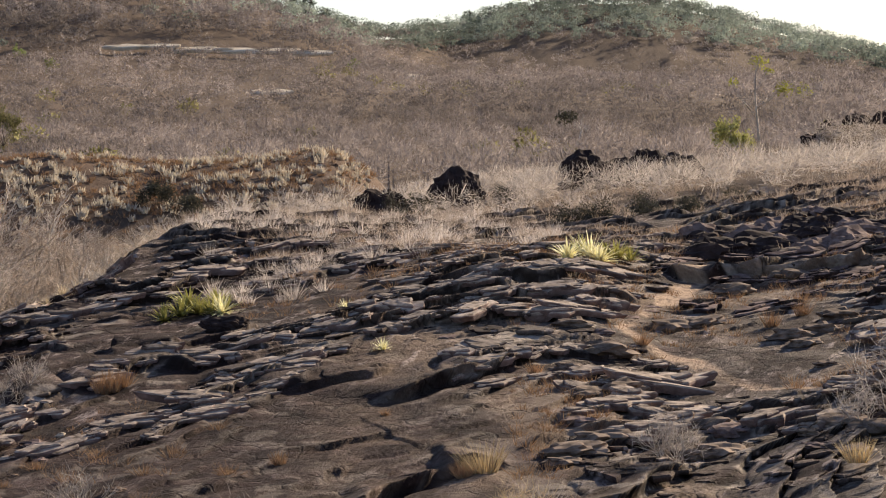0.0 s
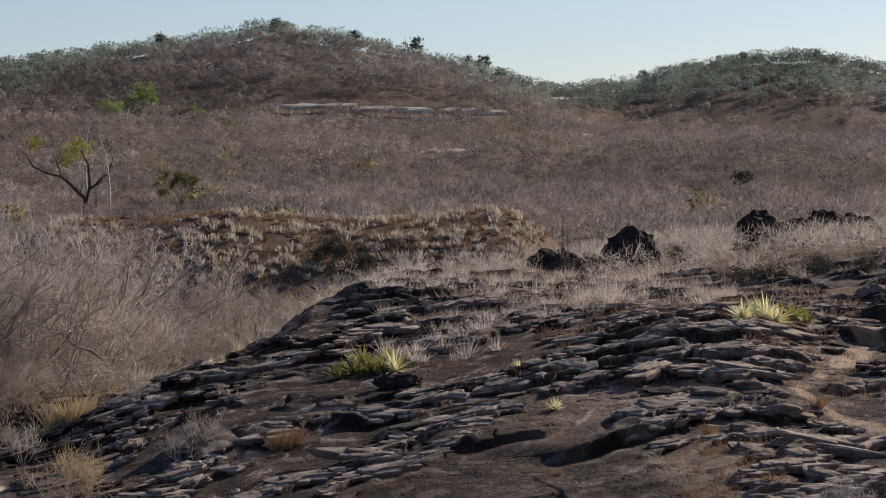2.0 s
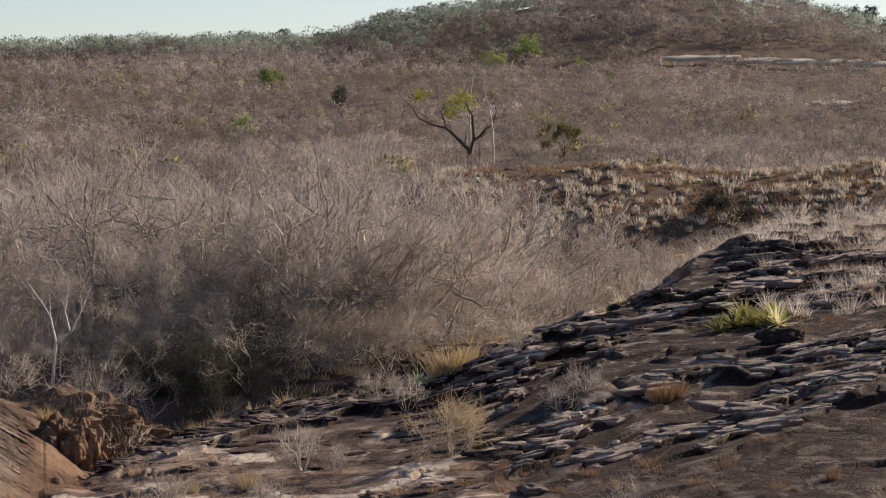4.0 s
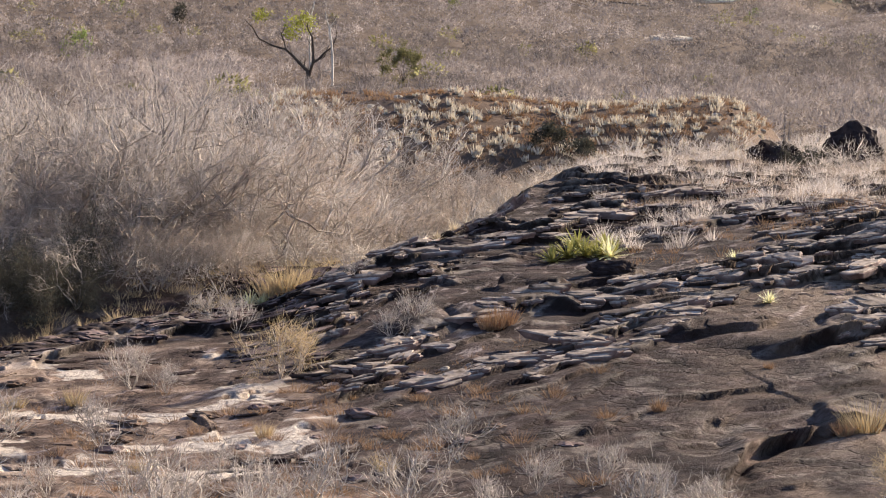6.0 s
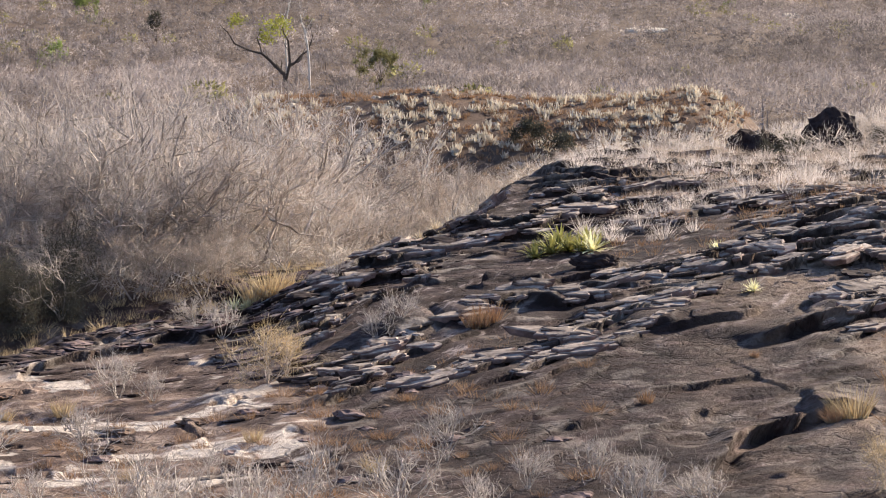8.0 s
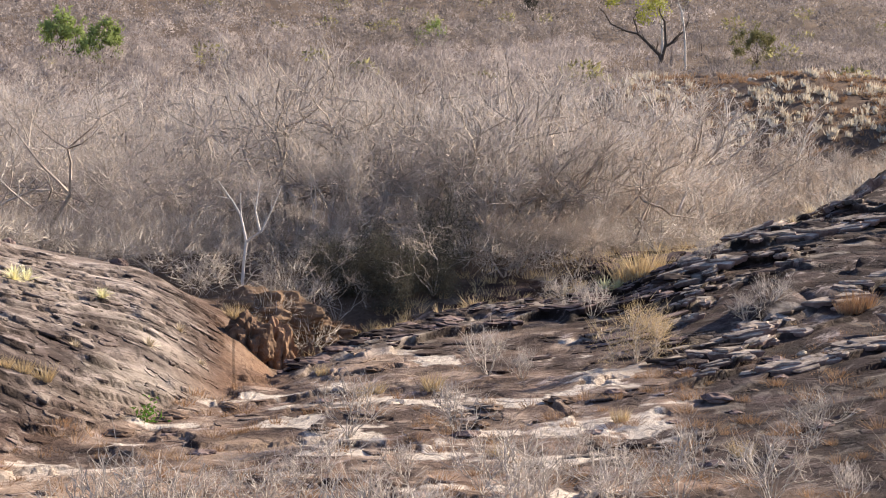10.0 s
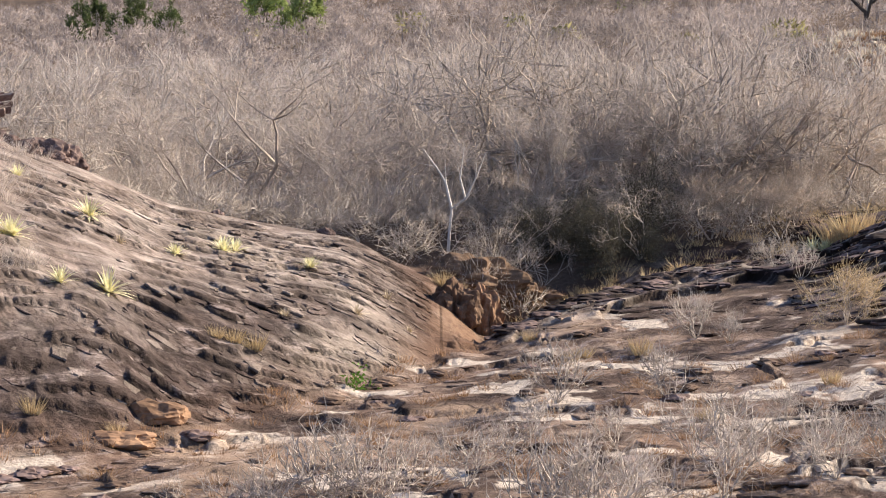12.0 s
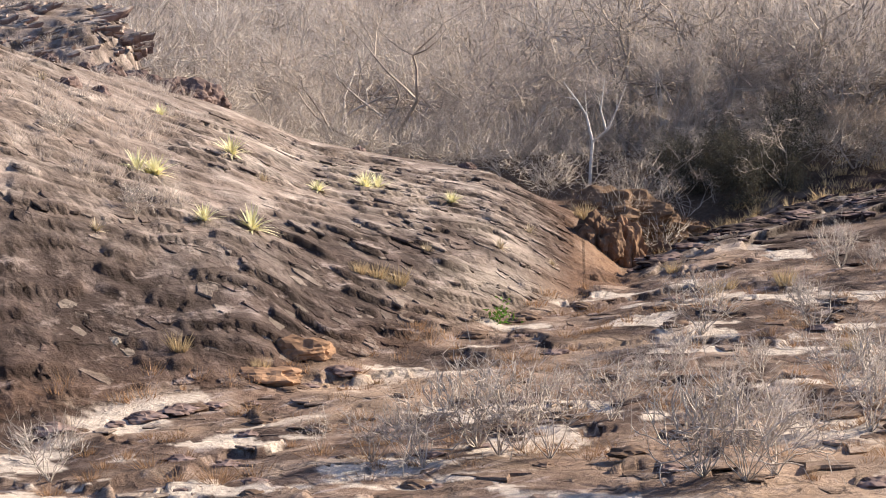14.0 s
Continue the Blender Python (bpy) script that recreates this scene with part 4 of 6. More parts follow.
def limb_tree(seed, height, bark, twig, stems, twigs, label):
    """A leafless tree whose long crooked limbs fan out from the foot and stay stout to their ends."""
    rng = np.random.default_rng(seed)
    segs, tips = [], []
    turn = rng.uniform(0, 6.28)
    for i in range(stems):
        a = turn + 6.28 * i / stems + rng.normal(0, 0.3)
        lean = rng.uniform(0.25, 0.95)
        grow(rng, segs, tips, np.zeros(3), unit(np.array([math.cos(a) * lean, math.sin(a) * lean, 1.0])), height * rng.uniform(0.32, 0.42), rng.uniform(0.055, 0.095), 3, 0.5, 0.05, (2, 3), 0.2, (0.52, 0.74))
    k = height / max(q[1][2] for q in segs)
    segs = [(a * k, b * k, max(ra * 1.1, 0.024), max(rb * 1.1, 0.018)) for a, b, ra, rb in segs]
    pick = rng.integers(0, len(tips), twigs)
    d = unit(np.array([tips[i][1] for i in pick]) + rng.normal(0, 0.6, (twigs, 3)) + [0, 0, 0.15])
    p = np.array([tips[i][0] for i in pick]) * k + unit(rng.normal(size=(twigs, 3))) * rng.uniform(0, 0.6, (twigs, 1))
    t = thing("bare_tree", label, "tree", "leafless trees of the near wood")
    child("trunk", mesh_np("trunk", *tubes(segs, 4), bark, True), t)
    tagged(child("crown", mesh_np("crown", *blades(rng, p, d, rng.uniform(0.4, 1.1, twigs) * 0.75, np.full(twigs, 0.016)), twig), t), kind="stuff")
    return t


def limbed_wood():
    kinds = [limb_tree(700 + i, 7.0, (BARK_PALE, BARK_BROWN, BARK)[i % 3], (TWIG, TWIG_BROWN, TWIG_RED)[i % 3], 4 + i % 3, 1900,
                       ("leafless tree with pale crooked limbs", "leafless tree with dark brown crooked limbs", "leafless tree with grey crooked limbs")[i % 3]) for i in range(8)]
    spots = [(-13.0, 91, 4.2), (-12.3, 92.5, 4.8), (-10.1, 92.5, 4.6), (-9.2, 91.5, 4.3), (-8.0, 94, 5.0), (-6.9, 93.5, 4.6), (-7.5, 97, 6.0), (-5.7, 95.5, 4.6), (-4.3, 99, 4.6), (-3.1, 106, 4.4), (-9.6, 100, 8.4), (-10.8, 104, 8.8), (-8.4, 97, 7.0), (-7.6, 103, 8.2), (-6.8, 98, 6.2), (-6.0, 102, 6.6), (-5.2, 100, 5.0), (-4.5, 106, 5.4), (-3.9, 112, 6.2),
             (-12.6, 106, 8.8), (-8.9, 111, 9.8), (-7.0, 113, 9.0), (-5.6, 117, 7.8), (-4.6, 124, 7.0), (-3.3, 128, 6.0), (-2.4, 126, 5.2), (-1.6, 120, 4.4), (-14.2, 112, 8.2),
             (-16.0, 104, 6.0), (-18.0, 109, 7.0), (-20.5, 107, 6.2), (-22.5, 111, 6.6), (-24.2, 108, 6.0), (-15.2, 120, 7.4), (-17.1, 125, 7.8), (-19.3, 128, 7.0), (-21.6, 131, 7.6), (-23.5, 127, 7.0)]
    spots += [(WOOD.uniform(-26, -4.5), WOOD.uniform(112, 165), WOOD.uniform(5.0, 8.0)) for _ in range(26)]
    used = set()
    for i, (at, r, h) in enumerate(spots):
        k = kinds[(i * 5) % 8]
        x, y = r * math.sin(radians(at)), r * math.cos(radians(at))
        q = (x, y, float(ground_z(np.array([x]), np.array([y]))[0]) - 0.1)
        m = Matrix.LocRotScale(Vector(q), Euler((0, 0, WOOD.uniform(0, 6.28))), Vector((h / 7.0 * WOOD.uniform(0.95, 1.25), h / 7.0 * WOOD.uniform(0.95, 1.25), h / 7.0)))
        ob = k if k not in used else copy_thing(k, Matrix.Identity(4))
        used.add(k)
        ob.matrix_basis = m


limbed_wood()


# ---- things on the rock ----
PLACE = np.random.default_rng(23)
SAND_FAR = plain("sandy pale rock", (0.46, 0.38, 0.29), (0.70, 0.60, 0.47), 0.4, 0.95, 0.2)
EARTH = plain("brown earth", (0.09, 0.055, 0.036), (0.26, 0.17, 0.11), 3.0, 0.95, 0.3)
ROCK_BROWN = plain("brown weathered rock", (0.06, 0.038, 0.027), (0.20, 0.135, 0.098), 2.4, 0.95, 0.4)


def leaf_strips(rng, n, length, width, tilt0, tilt1, droop):
    """Curved pointed leaves that fan out from the origin, each a strip of four bends."""
    vs, fs = [], []
    for i in range(n):
        a = i * 2.399 + rng.uniform(-0.3, 0.3)
        e = radians(rng.uniform(tilt0, tilt1))
        L, w = length * rng.uniform(0.7, 1.15), width * rng.uniform(0.8, 1.2)
        out, side = np.array([math.cos(a), math.sin(a), 0]), np.array([-math.sin(a), math.cos(a), 0])
        p, base = out * 0.03, len(vs)
        for k in range(5):
            ww = w * (1 - k / 4.0) ** 0.7 * (0.75 if k == 0 else 1)
            lift = np.array([0, 0, 0.25 * ww])
            vs += [p - side * ww / 2 + lift, p + side * ww / 2 + lift] if k < 4 else [p, p + side * 0.002]
            ek = e - droop * k / 4
            p = p + (out * math.cos(ek) + np.array([0, 0, math.sin(ek)])) * L / 4
        for k in range(4):
            q = base + 2 * k
            fs.append((q, q + 1, q + 3, q + 2))
    return np.array(vs), np.array(fs)


def rosette_kind(seed, dry=False, olive=False):
    rng = np.random.default_rng(seed)
    mat = ROSETTE_DRY if dry else ROSETTE_OLIVE if olive else ROSETTE
    t = thing("bromeliad", "straw-coloured dry bromeliad rosette on bare rock" if dry else "olive-yellow bromeliad in a dense clump on dark rock" if olive else "yellow spiky bromeliad rosette growing on bare rock", "plant", "bromeliads on the rock")
    tagged(child("outer_whorl", mesh_np("outer_whorl", *leaf_strips(rng, 36, 0.74, 0.11, 0, 50, 0.45), mat), t), kind="stuff")
    tagged(child("inner_whorl", mesh_np("inner_whorl", *leaf_strips(rng, 20, 0.68, 0.09, 45, 88, 0.3), mat), t), kind="stuff")
    return t


def place_all(kinds, spots, jitter=0.15, grow_by=1.0):
    """Sets the kinds down in turn at (bearing, distance, size), turned by chance."""
    used = set()
    for i, (at, r, size) in enumerate(spots):
        k = kinds[i % len(kinds)]
        s = size * grow_by * PLACE.uniform(1 - jitter, 1 + jitter)
        q = on(at, r, -0.03)
        m = Matrix.LocRotScale(Vector(q), Euler((PLACE.normal(0, 0.06), PLACE.normal(0, 0.06), PLACE.uniform(0, 6.28))), Vector((s, s, s)))
        ob = k if k not in used else copy_thing(k, Matrix.Identity(4))
        used.add(k)
        ob.matrix_basis = m


YELLOW = [(-23.36, 69.0, 0.75), (-25.55, 63.8, 0.75), (-25.14, 64.0, 0.85), (-24.96, 71.2, 0.6), (-22.98, 62.2, 0.85), (-21.39, 69.6, 0.55),
          (-20.3, 72.2, 0.6), (-20.02, 72.6, 0.6), (-18.28, 72.2, 0.65), (-24.06, 61.4, 0.6),
          (1.75, 86.6, 0.95), (4.64, 82.6, 0.75), (5.48, 74.6, 0.5), (-6.59, 85.2, 0.7), (-6.3, 85.5, 0.6), (9.82, 90.6, 1.15), (10.34, 92.4, 1.35), (10.55, 91.6, 1.0)]
OLIVE = [(0.45, 86.2, 0.9), (0.8, 86.8, 1.0), (1.2, 87.2, 1.0), (1.5, 86.8, 1.0), (1.85, 87.3, 0.9), (1.0, 88.2, 1.0), (1.65, 88.4, 0.9), (10.7, 93.5, 1.1), (10.1, 93.0, 1.0), (10.95, 94.0, 0.9), (11.25, 95.0, 0.8)]
DRY = [(-22.67, 67.8, 0.45), (-26.57, 58.6, 0.4), (-16.5, 72.4, 0.45), (-27.6, 69.0, 0.4), (-1.55, 97.5, 0.8), (-1.9, 96.5, 0.7), (-2.27, 95.0, 0.65),
       (-18.9, 66.0, 0.35), (-17.2, 69.0, 0.4), (-16.0, 70.5, 0.35)]
place_all([rosette_kind(s) for s in (1, 2, 3)], YELLOW, 0.15, 1.15)
place_all([rosette_kind(s, olive=True) for s in (8, 9)], OLIVE, 0.15, 1.3)
place_all([rosette_kind(s, True) for s in (5, 6)], DRY, 0.15, 1.2)


def tuft_kind(seed, mat, label, n=130, h=0.75, lean=0.45, name="grass_tuft"):
    rng = np.random.default_rng(seed)
    a, q = rng.uniform(0, 6.28, n), rng.uniform(0, 1, n) ** 0.6
    p = np.stack([np.cos(a) * q * 0.25, np.sin(a) * q * 0.25, 0 * a], 1)
    d = unit(np.stack([np.cos(a) * q * lean * 1.6, np.sin(a) * q * lean * 1.6, np.ones(n)], 1) + rng.normal(0, 0.15, (n, 3)))
    v, f = blades(rng, p, d, h * rng.uniform(0.55, 1.1, n), np.full(n, 0.03))
    t = thing(name, label, "grass", "dry grass tufts")
    tagged(child("tussock", mesh_np("tussock", v, f, mat), t), kind="stuff")
    return t


place_all([tuft_kind(31, STRAW, "dry straw-coloured grass tuft on rock")],
          [(7.79, 58.8, 1.1), (7.55, 59.0, 0.9), (-3.38, 55.2, 0.7), (16.44, 57.2, 0.8), (-5.75, 85.6, 1.6), (-6.1, 85.8, 1.4), (-5.4, 86.2, 1.3), (-5.95, 86.6, 1.6),
           (-10.6, 66.5, 0.8), (-12.2, 66.0, 0.6), (-11.9, 66.5, 0.5), (-9.0, 56.5, 0.6), (-6.2, 60.0, 0.6), (-19.6, 62.9, 0.8), (-20.1, 62.7, 0.7), (-20.5, 62.5, 0.5), (-24.8, 55.2, 0.6), (-22.9, 55.5, 0.6), (-13.2, 71.0, 0.6)])
place_all([tuft_kind(32, STRAW_RED, "reddish dry grass tuft on dark rock")],
          [(-0.85, 72.6, 0.95), (-0.6, 72.9, 0.8), (-1.05, 72.4, 0.7), (7.3, 58.4, 0.7), (9.0, 70.0, 0.6), (11.5, 76.0, 0.7), (14.5, 79.0, 0.8), (15.2, 80.5, 0.7), (3.0, 61.0, 0.5), (5.5, 66.0, 0.4)])


def shrub_kind(seed, label, twig=TWIG, bark=BARK, stems=7, twigs=420, h=1.4, w=0.012, name="bare_shrub", spread=0.55):
    segs, p, d, (v, f) = bare_tree(seed, h, stems=stems, depth=2, twigs=twigs, twig_w=w, twig_l=0.3 * h, spread=spread, up=0.12)
    segs = [(a, b, max(ra, 0.011), max(rb, 0.008)) for a, b, ra, rb in segs]
    t = thing(name, label, "shrub", "bare shrubs on the rock")
    tagged(child("branchwork", mesh_np("branchwork", *tubes(segs, 3), bark, True), t), kind="stuff")
    tagged(child("crown", mesh_np("crown", v, f, twig), t), kind="stuff")
    return t


SHRUBS = [(-27.94, 45.2, 1.05), (-17.9, 45.9, 1.2), (-16.9, 45.4, 1.1), (-12.59, 58.8, 1.05), (-14.76, 47.8, 1.0), (-12.6, 42.0, 1.2), (-11.6, 41.6, 1.2), (-10.9, 42.4, 1.0), (-8.72, 46.8, 1.1),
          (-9.97, 59.0, 0.75), (-4.82, 49.6, 1.2), (-1.66, 56.2, 0.75), (0.21, 52.2, 0.6), (1.79, 52.8, 0.55), (-9.4, 50.6, 1.05), (-8.5, 50.0, 1.0), (-7.9, 50.8, 0.9), (-9.3, 68.6, 0.9), (-8.5, 68.0, 0.8),
          (-3.29, 72.6, 0.7), (-2.8, 73.2, 0.6), (2.87, 49.6, 0.8), (-2.7, 49.6, 0.9), (-6.6, 50.2, 0.8), (-13.6, 50.5, 0.8), (-11.2, 53.5, 0.7), (-7.2, 56.0, 0.6), (-25.6, 60.5, 0.5), (-27.3, 63.5, 0.6),
          (-10.4, 46.0, 0.9), (-6.1, 48.0, 0.9), (12.29, 59.2, 0.9), (11.9, 59.6, 0.7), (16.6, 62.5, 1.1), (17.2, 63.5, 1.2), (-13.0, 54.5, 0.7), (-15.6, 52.0, 0.5), (4.6, 50.0, 0.7), (-0.9, 49.8, 0.6), (9.2, 50.8, 0.8), (-19.6, 44.6, 0.6), (-6.9, 79.5, 0.8), (-7.5, 80.5, 0.7), (-4.2, 86.0, 0.6)]
place_all([shrub_kind(s, "bare grey shrub on pale rock", twig=TWIG_PALE, bark=BARK_PALE, stems=11, twigs=300) for s in (41, 42, 43, 44)], SHRUBS, 0.25, 1.0)
place_all([shrub_kind(45, "sparse dry shrub with long pale stems", bark=BARK, stems=6, twigs=110, h=1.9, spread=0.8)],
          [(-19.2, 44.0, 1.0), (-17.4, 44.8, 0.9), (-16.2, 44.2, 1.0), (-20.4, 45.0, 0.7), (-11.9, 45.0, 0.8), (-21.6, 46.5, 0.5)], 0.2)
place_all([shrub_kind(46, "upright olive-straw bush at the edge of the rock", twig=STRAW, stems=9, twigs=700, h=1.7, name="dry_bush")],
          [(-5.85, 68.4, 1.0), (-5.45, 68.8, 0.75), (9.01, 50.8, 0.75), (8.6, 51.5, 0.7)], 0.1)


def leafy_bush(name, seed, label, mat, n=2600, wide=2.3, tall=2.6, leaf=0.09, group="", full=False):
    """A bush of many small leaves on branching stems, with gaps."""
    rng = np.random.default_rng(seed)
    segs, p, d, _ = bare_tree(seed, tall, stems=6, depth=3, twigs=n, spread=0.6, up=0.06)
    k = wide / max(np.abs(p[:, :2]).max(), 0.1)
    p = p * [k, k, 1] + rng.normal(0, 0.12, p.shape)
    if full:
        p[:, 2] *= rng.uniform(0.15, 1.0, n)
    segs = [(a * [k, k, 1], b * [k, k, 1], ra, rb) for a, b, ra, rb in segs]
    v, f = blades(rng, p, unit(d + rng.normal(0, 0.6, d.shape)), leaf * rng.uniform(1.2, 2.6, n), leaf * rng.uniform(0.6, 1.1, n))
    t = thing(name, label, "bush", group)
    tagged(child("branchwork", mesh_np("branchwork", *tubes(segs, 4), BARK_DARK, True), t), kind="stuff")
    tagged(child("foliage", mesh_np("foliage", v, f, mat), t), kind="stuff")
    return t


def set_down(ob, at, r, turn=0.0, size=1.0, up=-0.1):
    ob.matrix_basis = Matrix.LocRotScale(Vector(on(at, r, up)), Euler((0, 0, turn)), Vector((size, size, size)))


set_down(leafy_bush("dark_bush", 51, "dark olive bush standing in the shaded gully", LEAF_BUSH, 30000, 3.0, 2.9, 0.034, full=True), -11.5, 86.0)
set_down(leafy_bush("dark_bush", 52, "dark olive bush standing beside the gully", LEAF_BUSH, 15000, 2.2, 2.6, 0.034, full=True), -12.6, 87.0)
set_down(leafy_bush("dark_bush", 53, "dark olive bush behind the rock edge", LEAF_BUSH, 9000, 1.9, 3.2, 0.036, full=True), -10.4, 89.0)
for at, r, s in ((9.6, 120, 0.55), (10.6, 122, 0.6), (11.5, 124, 0.6), (12.6, 123, 0.55), (13.6, 126, 0.5), (6.4, 139, 0.8), (6.0, 142, 0.7), (8.4, 142, 0.6)):
    set_down(leafy_bush("low_dark_bush", int(r * 10 + at), "low dark bush in dry grass behind the rock", LEAF_OLIVE, 1500, 2.2, 2.2, 0.10, full=True), at, r, at, s)
set_down(leafy_bush("green_bush", 55, "yellow-green leafy bush among bare trees", LEAF_PALE, 2000, 2.9, 4.2, 0.15), 13.55, 240, 0, 1.05, 0.8)
set_down(leafy_bush("green_bush", 57, "yellow-green leafy bush behind dark rocks", LEAF_YELLOW, 900, 2.5, 2.2, 0.17), 15.9, 262, 0, 1.0, 2.4)
for i, (at, r, s) in enumerate(((-4.05, 755, 1.8), (-4.7, 740, 1.3), (-2.75, 750, 0.9),  (-9.9, 600, 1.3), (4.9, 735, 0.8), (-19.1, 330, 1.5), (-18.2, 320, 1.3), (-10.7, 420, 0.9), (-2.0, 700, 0.8))):
    set_down(leafy_bush("green_tree", 90 + i, "light green tree standing among leafless trees", LEAF_LIGHT, 1200, 3.2, 5.6, 0.24), at, r, i, s)
for at, r, s in ((-23.2, 300, 1.0), (-22.3, 305, 0.9), (-21.3, 312, 0.8)):
    set_down(leafy_bush("dark_green_tree", int(r), "dark green leafy tree standing among leafless trees", LEAF_FOREST, 2600, 4.2, 8.0, 0.2, "green trees of the valley"), at, r, at, s)
set_down(leafy_bush("olive_bush", 58, "olive-yellow leafy bush behind the stony mound", LEAF_DULL, 4200, 4.0, 5.5, 0.15), -3.15, 330, 0, 1.0, 1.2)
set_down(leafy_bush("olive_bush", 59, "dull green bush in the leafless wood", LEAF_OLIVE, 1300, 2.6, 4.5, 0.17), -8.3, 520, 0, 1.5)
set_down(leafy_bush("small_green_plant", 60, "small fresh green plant at the foot of the slab", LEAF_GREEN, 160, 0.28, 0.3, 0.07), -17.26, 63.4, 0, 1.0, 0.0)
set_down(leafy_bush("mound_bush", 61, "olive green bush on the stony mound", LEAF_OLIVE, 1300, 1.6, 1.8, 0.12), 0.3, 172, 0, 1.0)
set_down(leafy_bush("mound_bush", 62, "olive green bush on the stony mound", LEAF_OLIVE, 1300, 1.6, 1.8, 0.12), 1.0, 170, 1, 0.9)


def lone_tree(name, seed, label, height, bark, stems, patches=(), snag=False, twigs=120, spread=0.6, up=0.1, thick=1.0, leaf=LEAF_YELLOW, leaf_size=0.16):
    """A tree with visible limbs and a few patches of leaves (place within the crown, radius, leaves)."""
    rng = np.random.default_rng(seed)
    segs, p, d, (v, f) = bare_tree(seed, height, stems=stems, depth=3, twigs=twigs, twig_w=0.03 * thick, twig_l=0.14 * height, spread=spread, up=up)
    segs = [(a, b, ra * thick, rb * thick) for a, b, ra, rb in segs]
    t = thing(name, label, "tree")
    child("trunk", mesh_np("trunk", *tubes(segs, 5), bark, True), t)
    tagged(child("crown", mesh_np("crown", v, f, bark), t), kind="stuff")
    for c, rad, n in patches:
        q = np.array(c) + unit(rng.normal(size=(n, 3))) * (rng.uniform(0, 1, (n, 1)) ** 0.5) * rad * np.array([1, 1, 0.6])
        tagged(child("leaf_cluster", mesh_np("leaf_cluster", *blades(rng, q, unit(rng.normal(size=(n, 3))), np.full(n, leaf_size * 2), np.full(n, leaf_size)), leaf), t), "small leaves in a loose patch", kind="stuff")
    return t


def limbed(name, label, limbs, bark, patches, at, r, up, seed, leaf=LEAF_YELLOW, leaf_size=0.2):
    """A tree with given main limbs (across, height, radius), side twigs and loose patches of leaves."""
    rng = np.random.default_rng(seed)
    segs, tips = [], []
    for run in limbs:
        y = rng.normal(0, 0.5)
        for i, ((x0, z0, r0), (x1, z1, r1)) in enumerate(zip(run, run[1:])):
            p, q = np.array([x0, y * i * 0.5, z0]), np.array([x1, y * (i + 1) * 0.5, z1])
            m = (p + q) / 2 + rng.normal(0, 0.10, 3) * np.linalg.norm(q - p) * 0.6
            segs += [(p, m, r0, (r0 + r1) / 2), (m, q, (r0 + r1) / 2, r1)]
            for k in range(2):
                grow(rng, segs, tips, m, unit(q - p + rng.normal(0, 0.9, 3)), rng.uniform(0.8, 1.9), r1 * 0.5, 1, 0.7, 0.1)
    t = thing(name, label, "tree")
    child("trunk", mesh_np("trunk", *tubes(segs, 5), bark, True), t)
    for c, rad, n in patches:
        q = np.array(c) + unit(rng.normal(size=(n, 3))) * (rng.uniform(0, 1, (n, 1)) ** 0.5) * rad * np.array([1, 1, 0.7]) * rng.uniform(0.6, 1.1, (n, 1))
        tagged(child("leaf_cluster", mesh_np("leaf_cluster", *blades(rng, q, unit(rng.normal(size=(n, 3))), np.full(n, leaf_size * 2), np.full(n, leaf_size)), leaf), t), "small leaves in a loose patch", kind="stuff")
    set_down(t, at, r, radians(-at), 1.0, up)


limbed("sparse_tree", "dark-limbed spreading tree with sparse yellow-green leaves",
       [((0.0, -4.5, 0.34), (-0.4, 0.0, 0.30), (-1.4, 0.9, 0.24), (-3.5, 2.9, 0.17), (-7.3, 4.3, 0.12), (-9.3, 6.9, 0.05)),
        ((0.2, -4.0, 0.3), (0.4, 1.5, 0.22), (0.2, 4.6, 0.15), (-0.6, 6.6, 0.07)),
        ((0.4, 1.2, 0.2), (1.6, 2.2, 0.16), (2.8, 3.2, 0.12), (3.6, 5.2, 0.06), (3.2, 7.4, 0.04)),
        ((-3.5, 2.9, 0.1), (-4.2, 5.0, 0.07), (-3.6, 6.4, 0.04))],
       BARK_DARK, [((-1.7, 0, 6.6), 2.9, 420), ((-0.6, 0, 7.2), 1.6, 130), ((-7.1, 0, 7.5), 1.6, 170), ((-2.8, 0, 5.0), 1.6, 130)], -5.3, 345, 2.4, 71, LEAF_YELLOW, 0.2)
limbed("bleached_snag", "bleached leafless dead trunk above brush", [((3.2, -4.0, 0.17), (3.0, 2.0, 0.15), (2.5, 6.0, 0.11), (1.9, 8.2, 0.05)), ((2.5, 6.0, 0.06), (3.6, 7.6, 0.03))], BARK_WHITE, [], -5.3, 343, 2.4, 72)
limbed("bleached_snag", "bleached leafless dead stem above brush", [((-0.4, -4.0, 0.15), (-0.2, 5.0, 0.12), (0.0, 7.8, 0.09), (0.6, 10.4, 0.05))], BARK_WHITE, [], -5.3, 347, 2.4, 75)
limbed("thin_tree", "thin bare sapling with few yellow leaves", [((0, -3.0, 0.16), (0.2, 2.5, 0.13), (0.0, 5.5, 0.1), (0.4, 8.6, 0.05)), ((0.2, 2.5, 0.09), (-1.6, 5.2, 0.05), (-2.2, 7.0, 0.03)), ((0.1, 4.0, 0.09), (2.2, 5.6, 0.06), (4.2, 5.9, 0.03)), ((0.0, 5.5, 0.06), (1.4, 7.6, 0.03))],
       BARK, [((0.4, 0, 8.6), 1.2, 110), ((-2.0, 0, 6.6), 0.8, 50), ((2.8, 0, 5.8), 1.3, 150), ((4.8, 0, 5.6), 1.2, 100), ((1.4, 0, 7.6), 0.6, 40)], 14.2, 245, 2.2, 73, LEAF_YELLOW, 0.15)
